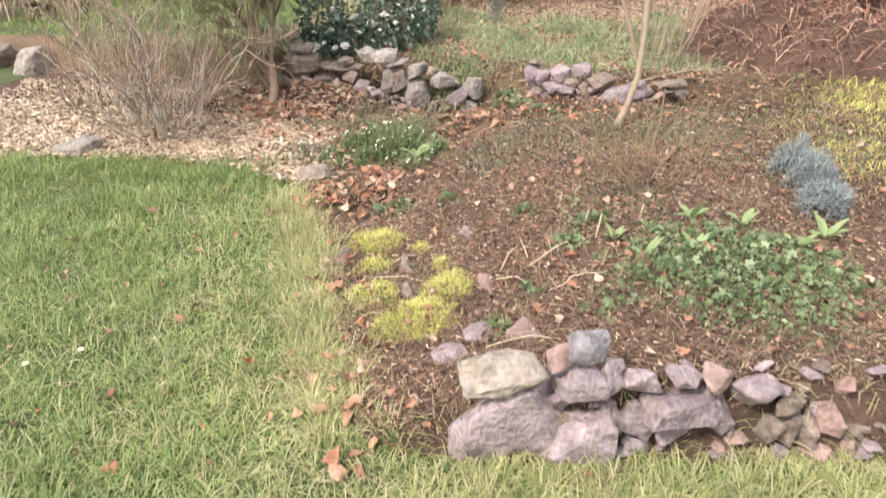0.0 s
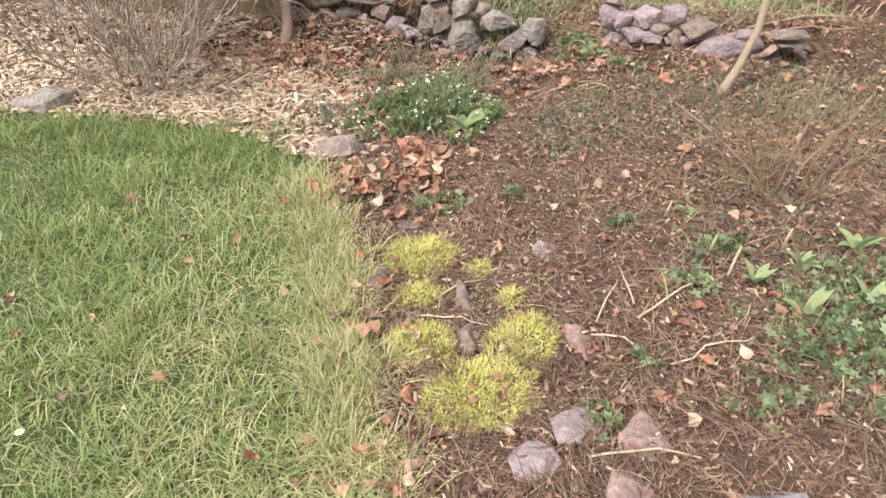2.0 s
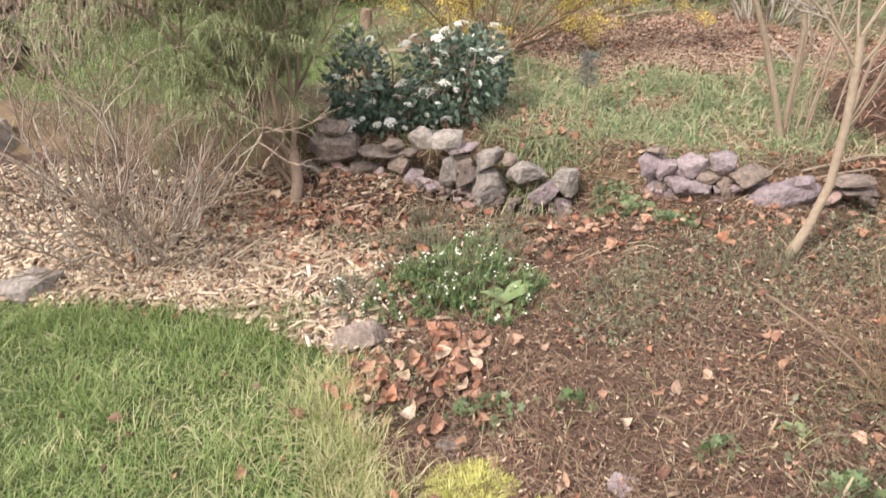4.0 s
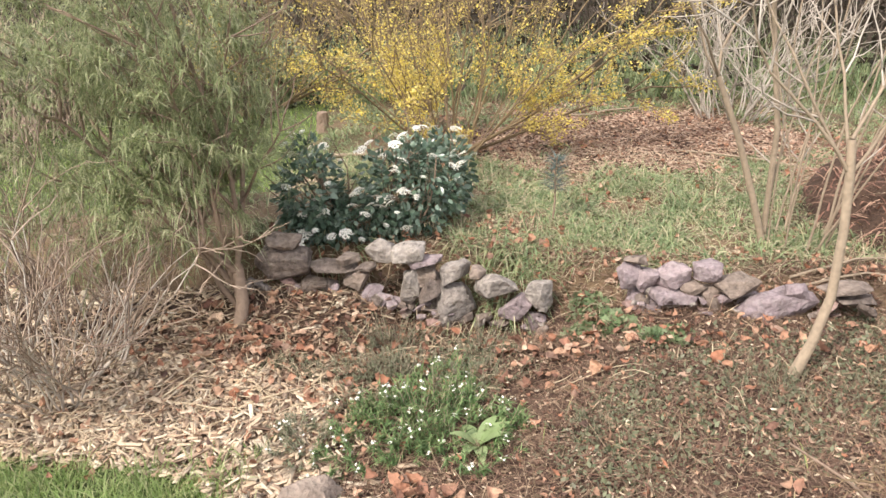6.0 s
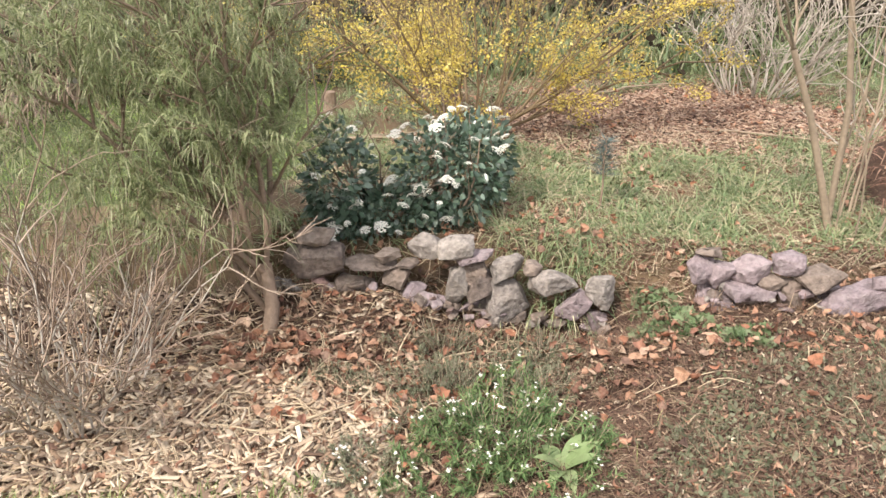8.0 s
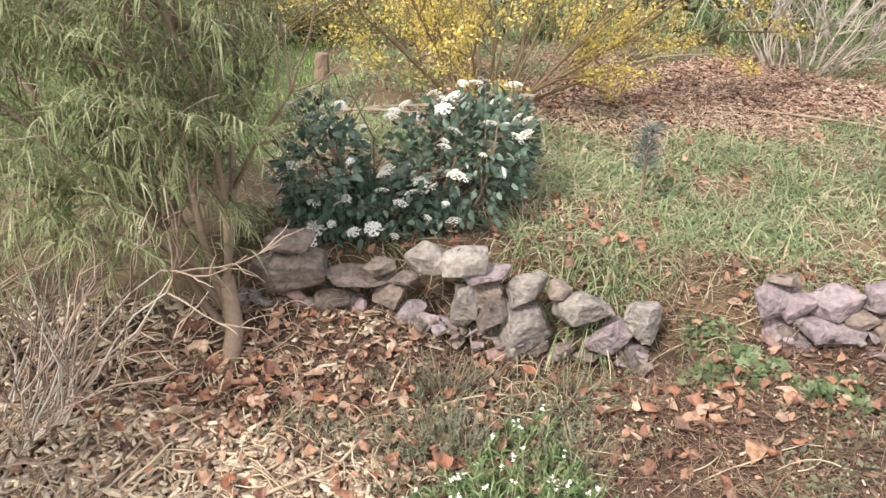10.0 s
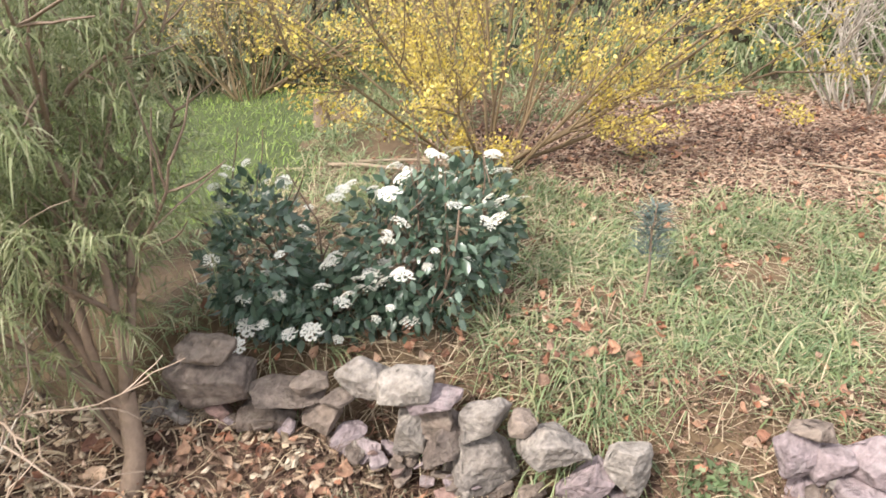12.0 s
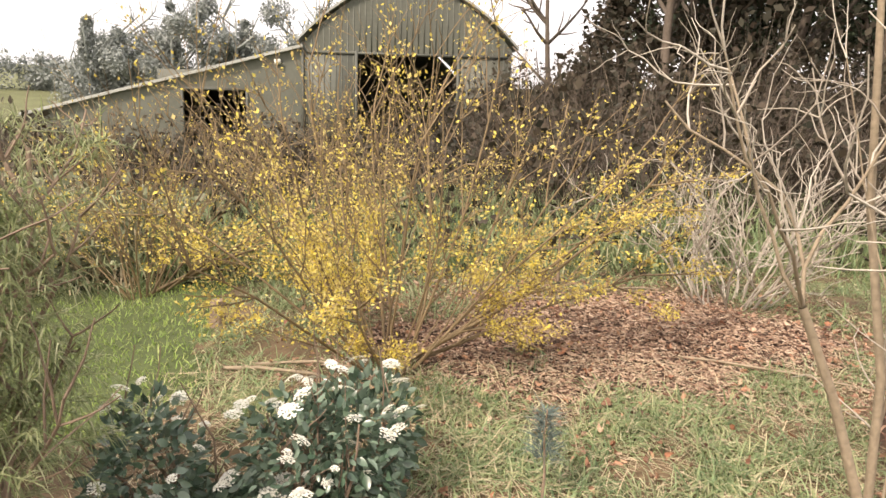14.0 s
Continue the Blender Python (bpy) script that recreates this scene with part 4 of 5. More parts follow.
def feathery_shrub():
    r = np.random.default_rng(43)
    b = base(-0.97, 3.95)
    ob = thing("feathery_evergreen", "feathery evergreen shrub with drooping thread-like leaves", "shrub", loc=tuple(b))
    lines = [(np.array([b, b + (0.02, 0.05, 0.12), b + (0.0, 0.1, 0.26)]), np.array([0.028, 0.025, 0.022]), 2)]
    for way, k in (((-0.5, 0.25, 1), 1.2), ((0.05, 0.3, 1), 1.25), ((-0.3, 0.0, 1), 1.15), ((-0.8, 0.2, 0.8), 1.05), ((0.12, 0.16, 1), 1.15), ((-0.75, -0.1, 0.7), 0.9), ((-1.0, 0.3, 1.2), 1.25)):
        grow(r, b + (0, 0.08, r.uniform(0.08, 0.25)), way, k * 0.88, 0.012, 2, (8, 6), 0.08, 0.06, 50, 0.42, 8, lines)
    part("trunk", stems_mesh("trunk", lines[:1], BARK, 8), ob, "short brown trunk")
    for q in lines[1:]:
        if q[2] == 2:
            part("limb", stems_mesh("limb", [q], BARK, 6), ob)
    part("twig_mass", stems_mesh("twig_mass", [q for q in lines if q[2] < 2], BARK, 4), ob, "", "stuff")
    # leafy shoots: an arching axis set with drooping thread leaves, tufted at the tip
    p, w = ends(lines, 1, r, 4, 0.02)
    w = w / np.linalg.norm(w, axis=1, keepdims=True)
    mid = np.array([-1.38, 4.16, 0.92])
    c = r.normal(size=(1000, 3))
    c /= np.linalg.norm(c, axis=1, keepdims=True)
    c = mid + c * r.uniform(0.3, 1.06, (1000, 1)) ** 0.5 * np.array([0.72, 0.42, 0.60])
    d = r.normal(size=(150, 3))
    c = np.concatenate([c, np.array([-1.0, 4.12, 0.92]) + d / np.linalg.norm(d, axis=1, keepdims=True) * r.uniform(0.2, 1, (150, 1)) ** 0.5 * np.array([0.18, 0.22, 0.48])])
    c = c[wobble(c[:, 0] * 1.3 + c[:, 2], c[:, 2] * 1.5 - c[:, 1], 8, 1.0) > -0.12]
    p = np.concatenate([p, c])
    w = np.concatenate([w, (c - mid) * 1.4])
    ok = (p[:, 0] < -0.81 - 0.12 * ss(0.9, 0.6, p[:, 2])) & (p[:, 2] < 1.48) & (p[:, 2] > 0.48 + 0.1 * wobble(p[:, 0], p[:, 1], 9))
    p, w = p[ok], w[ok]
    m = len(p)
    w = w + r.normal(size=(m, 3)) * 0.45 + np.array([0, 0, 0.45])
    w /= np.linalg.norm(w, axis=1, keepdims=True)
    size = r.uniform(0.07, 0.17, m)
    k = 18
    u = np.tile(np.linspace(0.15, 1.0, k), m)
    rp, rw, rs = np.repeat(p, k, 0), np.repeat(w, k, 0), np.repeat(size, k)
    root = rp + rw * (rs * u)[:, None]
    root[:, 2] -= 0.35 * rs * u * u
    side = r.normal(size=root.shape)
    side -= rw * np.sum(side * rw, 1, keepdims=True)
    side /= np.linalg.norm(side, axis=1, keepdims=True) + 1e-9
    way = rw * (0.5 + 0.4 * u[:, None]) + side * 0.9
    n = len(root)
    part("foliage", raw_mesh("foliage", *ribbons(root, way, r.uniform(0.03, 0.07, n) * (1.1 - 0.35 * u), r.uniform(0.0026, 0.0055, n), r.uniform(0.0, 1.3, n), r, 4), FEATHER), ob, "thread-like grey-green leaves", "stuff")
    axes = [tube(np.stack([p[i] + w[i] * size[i] * t - (0, 0, 0.35 * size[i] * t * t) for t in (0, 0.5, 1.0)]), [0.0018, 0.0014, 0.001], 3) for i in range(m)]
    part("shoot_mass", raw_mesh("shoot_mass", *join(axes), FEATHER), ob, "", "stuff")


feathery_shrub()


def twig_bush(name, x, y, n, height, spread, seed, label, mat=TWIG, radius=0.003, stem=None):
    r = np.random.default_rng(seed)
    b = base(x, y)
    ob = thing(name, label, "shrub", loc=tuple(b))
    lines = []
    for _ in range(n):
        a, u = r.uniform(0, 2 * np.pi), r.uniform(0, 1) ** 0.5
        grow(r, b + (math.cos(a) * u * spread * 0.35, math.sin(a) * u * spread * 0.35, 0), (math.cos(a) * u * spread / height, math.sin(a) * u * spread / height, 1), height * r.uniform(0.5, 1.05), radius, 2, (4, 3), 0.2, 0.06, 34, 0.5, 6, lines, 0.72)
    for q in lines:
        if q[2] == 2:
            part("stem", stems_mesh("stem", [q], stem or mat, 5), ob)
    part("twig_mass", stems_mesh("twig_mass", [q for q in lines if q[2] < 2], mat, 3), ob, "", "stuff")
    return ob


twig_bush("bare_bush", -1.52, 3.64, 70, 0.62, 0.60, 51, "bare brown twiggy bush over wood chips", TWIG, 0.0042, PALETWIG)
twig_bush("bare_bush", 0.80, 2.60, 22, 0.34, 0.24, 52, "small bare brown twiggy bush in the bed", YSTEM, 0.0022)
twig_bush("bare_bush", 1.95, 6.5, 34, 0.85, 0.62, 53, "pale grey leafless bush behind the bark mulch", PALETWIG, 0.006)
twig_bush("bare_bush", -1.95, 4.35, 20, 0.5, 0.4, 54, "bare brown twiggy bush by the far bank", TWIG)


def bare_tree():
    r = np.random.default_rng(55)
    b = base(0.85, 3.36)
    ob = thing("bare_sapling", "leafless sapling with a pale curved trunk", "tree", loc=tuple(b))
    trunk = np.array([b, b + (0.05, 0.01, 0.13), b + (0.085, 0.02, 0.28), b + (0.085, 0.03, 0.48), b + (0.08, 0.05, 0.64), b + (0.07, 0.06, 0.74)])
    lines = [(trunk, np.array([0.021, 0.016, 0.014, 0.013, 0.013, 0.011]), 3)]
    for way in ((-0.5, 0.2, 1), (0.5, 0.1, 1), (0.1, 0.5, 1), (-0.9, -0.1, 0.8), (0.9, 0.3, 0.7)):
        grow(r, trunk[-1 - int(r.integers(0, 2))], way, 0.58, 0.0055, 2, (5, 4), 0.13, 0.12, 50, 0.5, 6, lines, 0.6)
    part("trunk", stems_mesh("trunk", lines[:1], PALEBARK, 8), ob)
    for q in lines[1:]:
        if q[2] == 2:
            part("branch", stems_mesh("branch", [q], PALEBARK, 6), ob)
    part("twig_mass", stems_mesh("twig_mass", [q for q in lines[1:] if q[2] < 2], PALETWIG, 4), ob, "", "stuff")


bare_tree()


def bare_shrub():
    r = np.random.default_rng(57)
    b = base(1.17, 4.24)
    ob = thing("bare_shrub", "large leafless shrub with many pale upright stems", "shrub", loc=tuple(b))
    lines = []
    main = np.array([b, b + (-0.08, 0.0, 0.22), b + (-0.19, -0.02, 0.48), b + (-0.31, -0.03, 0.72)])
    lines.append((main, np.array([0.0155, 0.014, 0.0125, 0.011]), 3))
    for way in ((-0.9, 0.1, 0.8), (-0.1, 0.2, 1), (0.5, 0.2, 1), (-0.5, -0.3, 1)):
        grow(r, main[-1], way, 0.66, 0.0055, 2, (6, 4), 0.2, 0.05, 52, 0.5, 7, lines, 0.55)
    straight = np.array([b + (0.02, 0.06, 0), b + (0.0, 0.06, 0.5), b + (-0.09, 0.07, 0.95), b + (-0.14, 0.07, 1.5), b + (-0.17, 0.08, 1.95)])
    lines.append((straight, np.array([0.013, 0.012, 0.01, 0.008, 0.005]), 3))
    for i in range(9):
        a, k = r.uniform(0, 2 * np.pi), straight[2 + i % 3]
        grow(r, k, (math.cos(a), math.sin(a), 0.7), 0.4, 0.0045, 1, (5,), 0.2, 0.05, 50, 0.5, 6, lines, 0.6)
    for _ in range(12):
        a = r.uniform(0, 2 * np.pi)
        grow(r, b + (math.cos(a) * 0.12 + 0.12, math.sin(a) * 0.1, 0), (math.cos(a) * 0.2 + 0.1, math.sin(a) * 0.2, 1), r.uniform(0.9, 1.8), r.uniform(0.003, 0.0065), 2, (4, 3), 0.07, 0.04, 52, 0.24, 9, lines)
    for q in lines:
        if q[2] >= 2:
            part("stem", stems_mesh("stem", [q], PALEBARK, 7), ob)
    part("twig_mass", stems_mesh("twig_mass", [q for q in lines if q[2] < 2], PALETWIG, 4), ob, "pale grey twigs", "stuff")


bare_shrub()


def yellow_shrub(x, y, n, size, leaves, seed, label, lowest=0.0):
    r = np.random.default_rng(seed)
    b = base(x, y)
    ob = thing("yellow_shrub", label, "shrub", "yellow autumn shrubs", tuple(b))
    lines = []
    for i in range(n):
        a, u = r.uniform(0, 2 * np.pi), r.uniform(0.05, 1.25)
        grow(r, b + (math.cos(a) * 0.09, math.sin(a) * 0.09, 0), (math.cos(a) * u, math.sin(a) * u * 0.8, 1), size * r.uniform(0.7, 1.15), r.uniform(0.003, 0.008), 2, (7, 4), 0.07, 0.02, 34, 0.36, 7, lines)
    for way, k in (((1.5, 0.0, 0.75), 1.45), ((1.35, -0.1, 0.85), 1.5), ((1.6, 0.15, 0.5), 1.3)):
        grow(r, b, way, k * size / 1.25, 0.011, 2, (7, 4), 0.05, 0.0, 35, 0.32, 8, lines)
    for q in lines:
        if q[2] == 2:
            part("stem", stems_mesh("stem", [q], YSTEM, 5), ob)
    part("twig_mass", stems_mesh("twig_mass", [q for q in lines if q[2] < 2], YSTEM, 3), ob, "", "stuff")
    p, w = ends(lines, 1, r, max(1, leaves // max(1, len([q for q in lines if q[2] < 2]))), 0.02)
    keep = r.uniform(0, 1, len(p)) < np.clip(1.15 - 1.15 * np.abs(p[:, 2] - b[2] - 0.2) / (0.5 * size) + 0.6 * ss(0.5, 1.1, np.abs(p[:, 0] - b[0])), 0.09, 1)
    p, w = p[keep], w[keep]
    m = len(p)
    part("leaf_mass", raw_mesh("leaf_mass", *scatter(SMALL_V, SMALL_F, p, frames_along(w + r.normal(size=(m, 3)) * 0.02, r), r.uniform(0.009, 0.021, m)), YELLOW), ob, "clear yellow small leaves", "stuff")


yellow_shrub(-0.07, 5.6, 32, 1.2, 70000, 61, "wide leggy shrub in yellow autumn leaf")
yellow_shrub(-1.5, 6.95, 26, 1.1, 15000, 62, "yellow autumn shrub at the back of the garden")
yellow_shrub(-0.6, 8.2, 18, 1.2, 11000, 63, "thin yellow autumn shrub at the back of the garden")


# ---------------------------------------------------------------- background: thicket, barn, trees, hill
def thicket(x0, x1, y0, y1, n, lo, hi, seed, name, label, mats=(BRAMBLE, HEDGELEAF), leafy=1.0):
    r = np.random.default_rng(seed)
    x, y = r.uniform(x0, x1, n), r.uniform(y0, y1, n)
    p = np.stack([x, y, land(x, y)], -1)
    h = (lo + (hi - lo) * (0.5 + 0.5 * wobble(x, y, 0.9))) * r.uniform(0.6, 1.1, n)
    ob = thing(name, label, "thicket", loc=(x0, y0, 0))
    w = lean(r, n, 0.45)
    part("stem_mass", raw_mesh("stem_mass", *ribbons(p, w, h, r.uniform(0.008, 0.016, n), r.uniform(0.0, 0.7, n), r, 3), mats[0]), ob, "", "stuff")
    m = int(n * 2.2 * leafy)
    if m:
        i = r.integers(0, n, m)
        u = r.uniform(0.1, 1.0, m)
        q = p[i] + w[i] / np.linalg.norm(w[i], axis=1, keepdims=True) * (h[i] * u)[:, None] * 0.8 + r.normal(size=(m, 3)) * 0.08
        part("leaf_mass", raw_mesh("leaf_mass", *scatter(SMALL_V, SMALL_F, q, rotations(r, m, 0, 120), r.uniform(0.06, 0.13, m)), mats[1]), ob, "", "stuff")
    return ob


thicket(-6.5, -2.7, 5.3, 7.6, 3000, 0.35, 1.0, 68, "dry_reeds", "pale dry reeds and bare stalks at the lawn edge", (TWIG, HEDGELEAF), 0.1)
thicket(-5.5, -1.5, 7.1, 9.2, 3600, 0.35, 0.95, 69, "bramble_thicket", "dull green and brown brambles behind the grass", (STALK, THYME), 1.6)
thicket(-1.6, 4.0, 7.0, 9.6, 8000, 0.25, 0.9, 70, "tall_grass", "tall straw-coloured grass and stalks behind the shrub", (ROUGHGRASS, HEDGELEAF), 0.12)
thicket(1.3, 12, 8.0, 15, 12000, 0.9, 2.6, 71, "bramble_thicket", "tangled brown bramble thicket")
thicket(2.5, 6.4, 17.5, 22, 6500, 2.5, 3.9, 75, "bramble_thicket", "tangled brown thicket beside the barn door")
thicket(-14, 1.3, 9.2, 16, 12000, 0.7, 1.7, 72, "bramble_thicket", "tangled grey-brown thicket below the barn")
thicket(-9, -2.4, 7.3, 10, 4500, 0.5, 1.3, 73, "dry_reeds", "stand of pale dry reeds and stalks", (STALK, HEDGELEAF), 0.15)
thicket(5.4, 12, 11, 17, 9000, 2.0, 3.6, 74, "hedge_thicket", "tall dark brown hedge of tangled stems", (BRAMBLE, HEDGELEAF), 1.4)


def barn():
    ob = thing("barn", "large green-grey sheeted barn with open dark doorways", "barn", loc=(1.8, 33, 0))
    g = float(land(0, 33)) - 0.3
    def panel(name, mat, boxes, parent=ob, label=""):
        bl = []
        for x0, y0, z0, x1, y1, z1 in boxes:
            v = np.array([(x, y, z) for z in (z0, z1) for y in (y0, y1) for x in (x0, x1)], float)
            bl.append((v, np.array([(0, 2, 3, 1), (4, 5, 7, 6), (0, 1, 5, 4), (1, 3, 7, 5), (3, 2, 6, 7), (2, 0, 4, 6)])))
        return part(name, raw_mesh(name, *join(bl), mat), parent, label)
    def prism(name, mat, outline, y0, y1, parent=ob, label=""):
        bm = bmesh.new()
        a = [bm.verts.new((x, y0, z)) for x, z in outline]
        c = [bm.verts.new((x, y1, z)) for x, z in outline]
        bm.faces.new(a)
        bm.faces.new(c[::-1])
        for i in range(len(a)):
            j = (i + 1) % len(a)
            bm.faces.new((a[j], a[i], c[i], c[j]))
        me = bpy.data.meshes.new(name)
        bm.to_mesh(me)
        bm.free()
        me.materials.append(mat)
        return part(name, me, parent, label)
    # arched roof over corrugated sheets
    def arch(x):
        return 4.42 + 2.55 * (1 - (abs(x - 1.8) / 4.4) ** 2.0) if abs(x - 1.8) < 4.4 else 4.42
    bow = [1.8 + 4.4 * math.sin(radians(a)) for a in range(-90, 91, 9)]
    face = [(-2.6, 4.1), (6.2, 4.1)] + [(x, arch(x)) for x in reversed(bow)]
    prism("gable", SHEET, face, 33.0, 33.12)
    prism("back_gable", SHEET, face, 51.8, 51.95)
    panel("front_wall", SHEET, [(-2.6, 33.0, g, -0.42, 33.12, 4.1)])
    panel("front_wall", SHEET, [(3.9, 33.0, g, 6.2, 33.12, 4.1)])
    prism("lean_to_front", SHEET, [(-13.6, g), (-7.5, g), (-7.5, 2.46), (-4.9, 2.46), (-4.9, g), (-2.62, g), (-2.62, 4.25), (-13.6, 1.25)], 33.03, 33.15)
    ribs = []
    for k in range(36):
        x = -2.5 + k * 0.245
        top = arch(x) - 0.12
        ribs.append((x, 32.985, 4.17 if -0.45 < x < 3.9 else g, x + 0.05, 33.0, top))
    panel("ribs", SHEET, ribs)
    over = [(1.8 + (x - 1.8) * 1.06, arch(x) + 0.02) for x in bow]
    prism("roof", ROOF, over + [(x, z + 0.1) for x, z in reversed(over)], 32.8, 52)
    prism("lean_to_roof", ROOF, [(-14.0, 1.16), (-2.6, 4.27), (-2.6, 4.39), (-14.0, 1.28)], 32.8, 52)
    panel("side_wall", SHEET, [(6.08, 33.12, g, 6.2, 52, 4.3)])
    panel("side_wall", SHEET, [(-13.6, 33.15, g, -13.48, 52, 1.2)])
    panel("back_wall", SHEET, [(-13.6, 52, g, 6.2, 52.12, 4.3)])
    panel("door_frame", FRAMESTEEL, [(-0.47, 32.94, g, -0.35, 33.16, 4.2), (3.84, 32.94, g, 3.96, 33.16, 4.2), (-2.65, 32.95, 4.06, 6.2, 32.995, 4.16), (-2.66, 32.93, g, -2.56, 32.99, 4.5)])
    panel("side_door_frame", FRAMESTEEL, [(-7.56, 32.97, g, -7.46, 33.1, 2.5), (-4.95, 32.97, g, -4.85, 33.1, 2.5), (-7.56, 32.97, 2.44, -4.85, 33.1, 2.54)])
    panel("partition", FRAMESTEEL, [(-2.62, 33.2, g, -2.5, 52, 4.2)])
    panel("lamp", WHITE, [(-3.75, 32.85, 3.55, -3.5, 33.0, 3.75)], ob, "small white floodlight")


barn()


def crown(r, centres, radii, n, size, mat, name="crown"):
    """Leaf clumps in several uneven lobes."""
    i = r.integers(0, len(centres), n)
    d = r.normal(size=(n, 3))
    d /= np.linalg.norm(d, axis=1, keepdims=True)
    p = np.asarray(centres)[i] + d * (np.asarray(radii)[i] * r.uniform(0.35, 1.05, n))[:, None]
    return raw_mesh(name, *scatter(SMALL_V, SMALL_F, p, rotations(r, n, 0, 120), r.uniform(0.5, 1.3, n) * size), mat)


def tree(x, y, h, width, seed, label, leaves=1500, mat=HEDGELEAF, conifer=False, size=0.35, trunk=0.15, low=0.3):
    r = np.random.default_rng(seed)
    b = np.array([x, y, float(land(x, y)) - 0.1])
    ob = thing("conifer_tree" if conifer else "broadleaf_tree", label, "tree", "trees behind the garden", tuple(b))
    lines = grow(r, b, (r.normal() * 0.05, 0, 1), h * 0.9, trunk, 2, (9, 4), 0.04, 0.05, 60, 0.38, 9)
    # far trees wear the haze colour on trunk and limbs too
    bark = FARHAZE if mat is FARHAZE else BRAMBLE
    part("trunk", stems_mesh("trunk", [q for q in lines if q[2] == 2], bark, 7), ob)
    part("limb_mass", stems_mesh("limb_mass", [q for q in lines if q[2] < 2], bark, 4), ob, "", "stuff")
    if leaves:
        k = 16
        if conifer:
            u = r.uniform(0.0, 1.0, k)
            c = np.stack([x + r.normal(size=k) * width * 0.25 * (1 - u), y + r.normal(size=k) * width * 0.25 * (1 - u), b[2] + h * (low + (1 - low) * u)], -1)
            rad = width * (0.42 * (1 - u) + 0.08)
        else:
            c = np.stack([x + r.normal(size=k) * width * 0.32, y + r.normal(size=k) * width * 0.32, b[2] + h * r.uniform(low, 0.95, k)], -1)
            rad = width * r.uniform(0.14, 0.3, k)
        part("crown", crown(r, c, rad, leaves, size, mat), ob)
    return ob


rt = np.random.default_rng(81)
for i in range(16):
    x = 5.5 + i * 1.1 + rt.normal() * 0.6
    tree(x, 16.5 + rt.uniform(-1.5, 3.5), rt.uniform(5.5, 8.5), rt.uniform(2.5, 4), 100 + i, "dark ivy-clad tree in the hedge behind the garden", 6500, CONIFER if x > 7.6 else HEDGELEAF, False, 0.17, 0.11, 0.12)
for i in range(6):
    tree(12 + i * 3 + rt.normal(), 24 + rt.uniform(-2, 4), rt.uniform(10, 13), 3.6, 130 + i, "tall dark conifer behind the hedge", 3200, CONIFER, True, 0.3, 0.16, 0.1)
tree(7.2, 30, 7.5, 5, 140, "bare tree with spreading limbs beside the barn", 0, HEDGELEAF, False, 0.3, 0.14)
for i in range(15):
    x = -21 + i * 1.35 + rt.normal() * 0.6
    tree(x, 64 + rt.uniform(-4, 8), rt.uniform(8.5, 12) * (0.8 if x < -17 else 1), rt.uniform(3.5, 5.5), 150 + i, "tree in the far row, coloured pale for haze", 9000, FARHAZE, i % 3 == 0, 0.26, 0.2, 0.08)
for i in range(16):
    tree(-75 + i * 3.6 + rt.normal(), 95 + rt.uniform(-6, 10), rt.uniform(2.5, 4.5), rt.uniform(6, 9), 180 + i, "low hedge tree on the far slope, coloured pale for haze", 3000, FARHAZE, False, 0.5, 0.2, 0.05)
for i in range(5):
    tree(6.8 + i * 1.6, 27.5 + rt.uniform(-2, 3), rt.uniform(5, 7.5) * (0.5 if i < 2 else 1), 3.4, 210 + i, "dense brown tree beside the barn", 4200, HEDGELEAF, False, 0.28, 0.13, 0.08)


# ---------------------------------------------------------------- low plants
def lobed():
    """A rounded leaf cut into five lobes, about its stalk."""
    v = [(0, 0, 0)]
    for i in range(11):
        a = radians(-150 + 30 * i)
        k = 1.0 if i % 2 else 0.58
        v.append((math.sin(a) * k, math.cos(a) * k, 0.12 * k))
    return np.array(v) * 0.6, np.array([(0, i + 1, i) for i in range(1, 11)])


LOBE_V, LOBE_F = lobed()


def dome(r, n, x, y, rx, ry, h, inner=0.3):
    """Places in a low dome over the ground, with their outward ways."""
    a, u = r.uniform(0, 2 * np.pi, n), np.sqrt(r.uniform(0, 1, n))
    px, py = x + np.cos(a) * u * rx, y + np.sin(a) * u * ry
    top = h * np.sqrt(np.clip(1 - u * u, 0, 1)) * (0.75 + 0.25 * wobble(px, py, 30))
    top = np.maximum(top, 0.008)
    rag = 1 + 0.22 * wobble(px, py, 45, 2.0)
    px, py = x + (px - x) * rag, y + (py - y) * rag
    pz = land(px, py) + top * r.uniform(inner, 1, n)
    return np.stack([px, py, pz], -1), np.stack([np.cos(a) * u, np.sin(a) * u, np.full(n, 0.7)], -1)


def leafy(name, x, y, rx, ry, h, n, lo, hi, mat, tv, tf, label, category, seed, wild=0.6, group="", inner=0.3):
    r = np.random.default_rng(seed)
    ob = thing(name, label, category, group, (x, y, float(land(x, y))))
    p, w = dome(r, n, x, y, rx, ry, h, inner)
    part("foliage", raw_mesh("foliage", *scatter(tv, tf, p, frames_along(w + r.normal(size=(n, 3)) * wild, r), r.uniform(lo, hi, n)), mat), ob, "", "stuff")
    return ob, r


def tuft(name, x, y, rx, ry, h, n, lo, hi, width, mat, label, category, seed, group="", flat=0.7, droop=0.3):
    r = np.random.default_rng(seed)
    ob = thing(name, label, category, group, (x, y, float(land(x, y))))
    p, w = dome(r, n, x, y, rx, ry, h)
    part("foliage", raw_mesh("foliage", *ribbons(p, w + r.normal(size=(n, 3)) * flat, r.uniform(lo, hi, n), r.uniform(0.6, 1.2, n) * width, r.uniform(0, droop, n), r, 2), mat), ob, "", "stuff")
    return ob, r


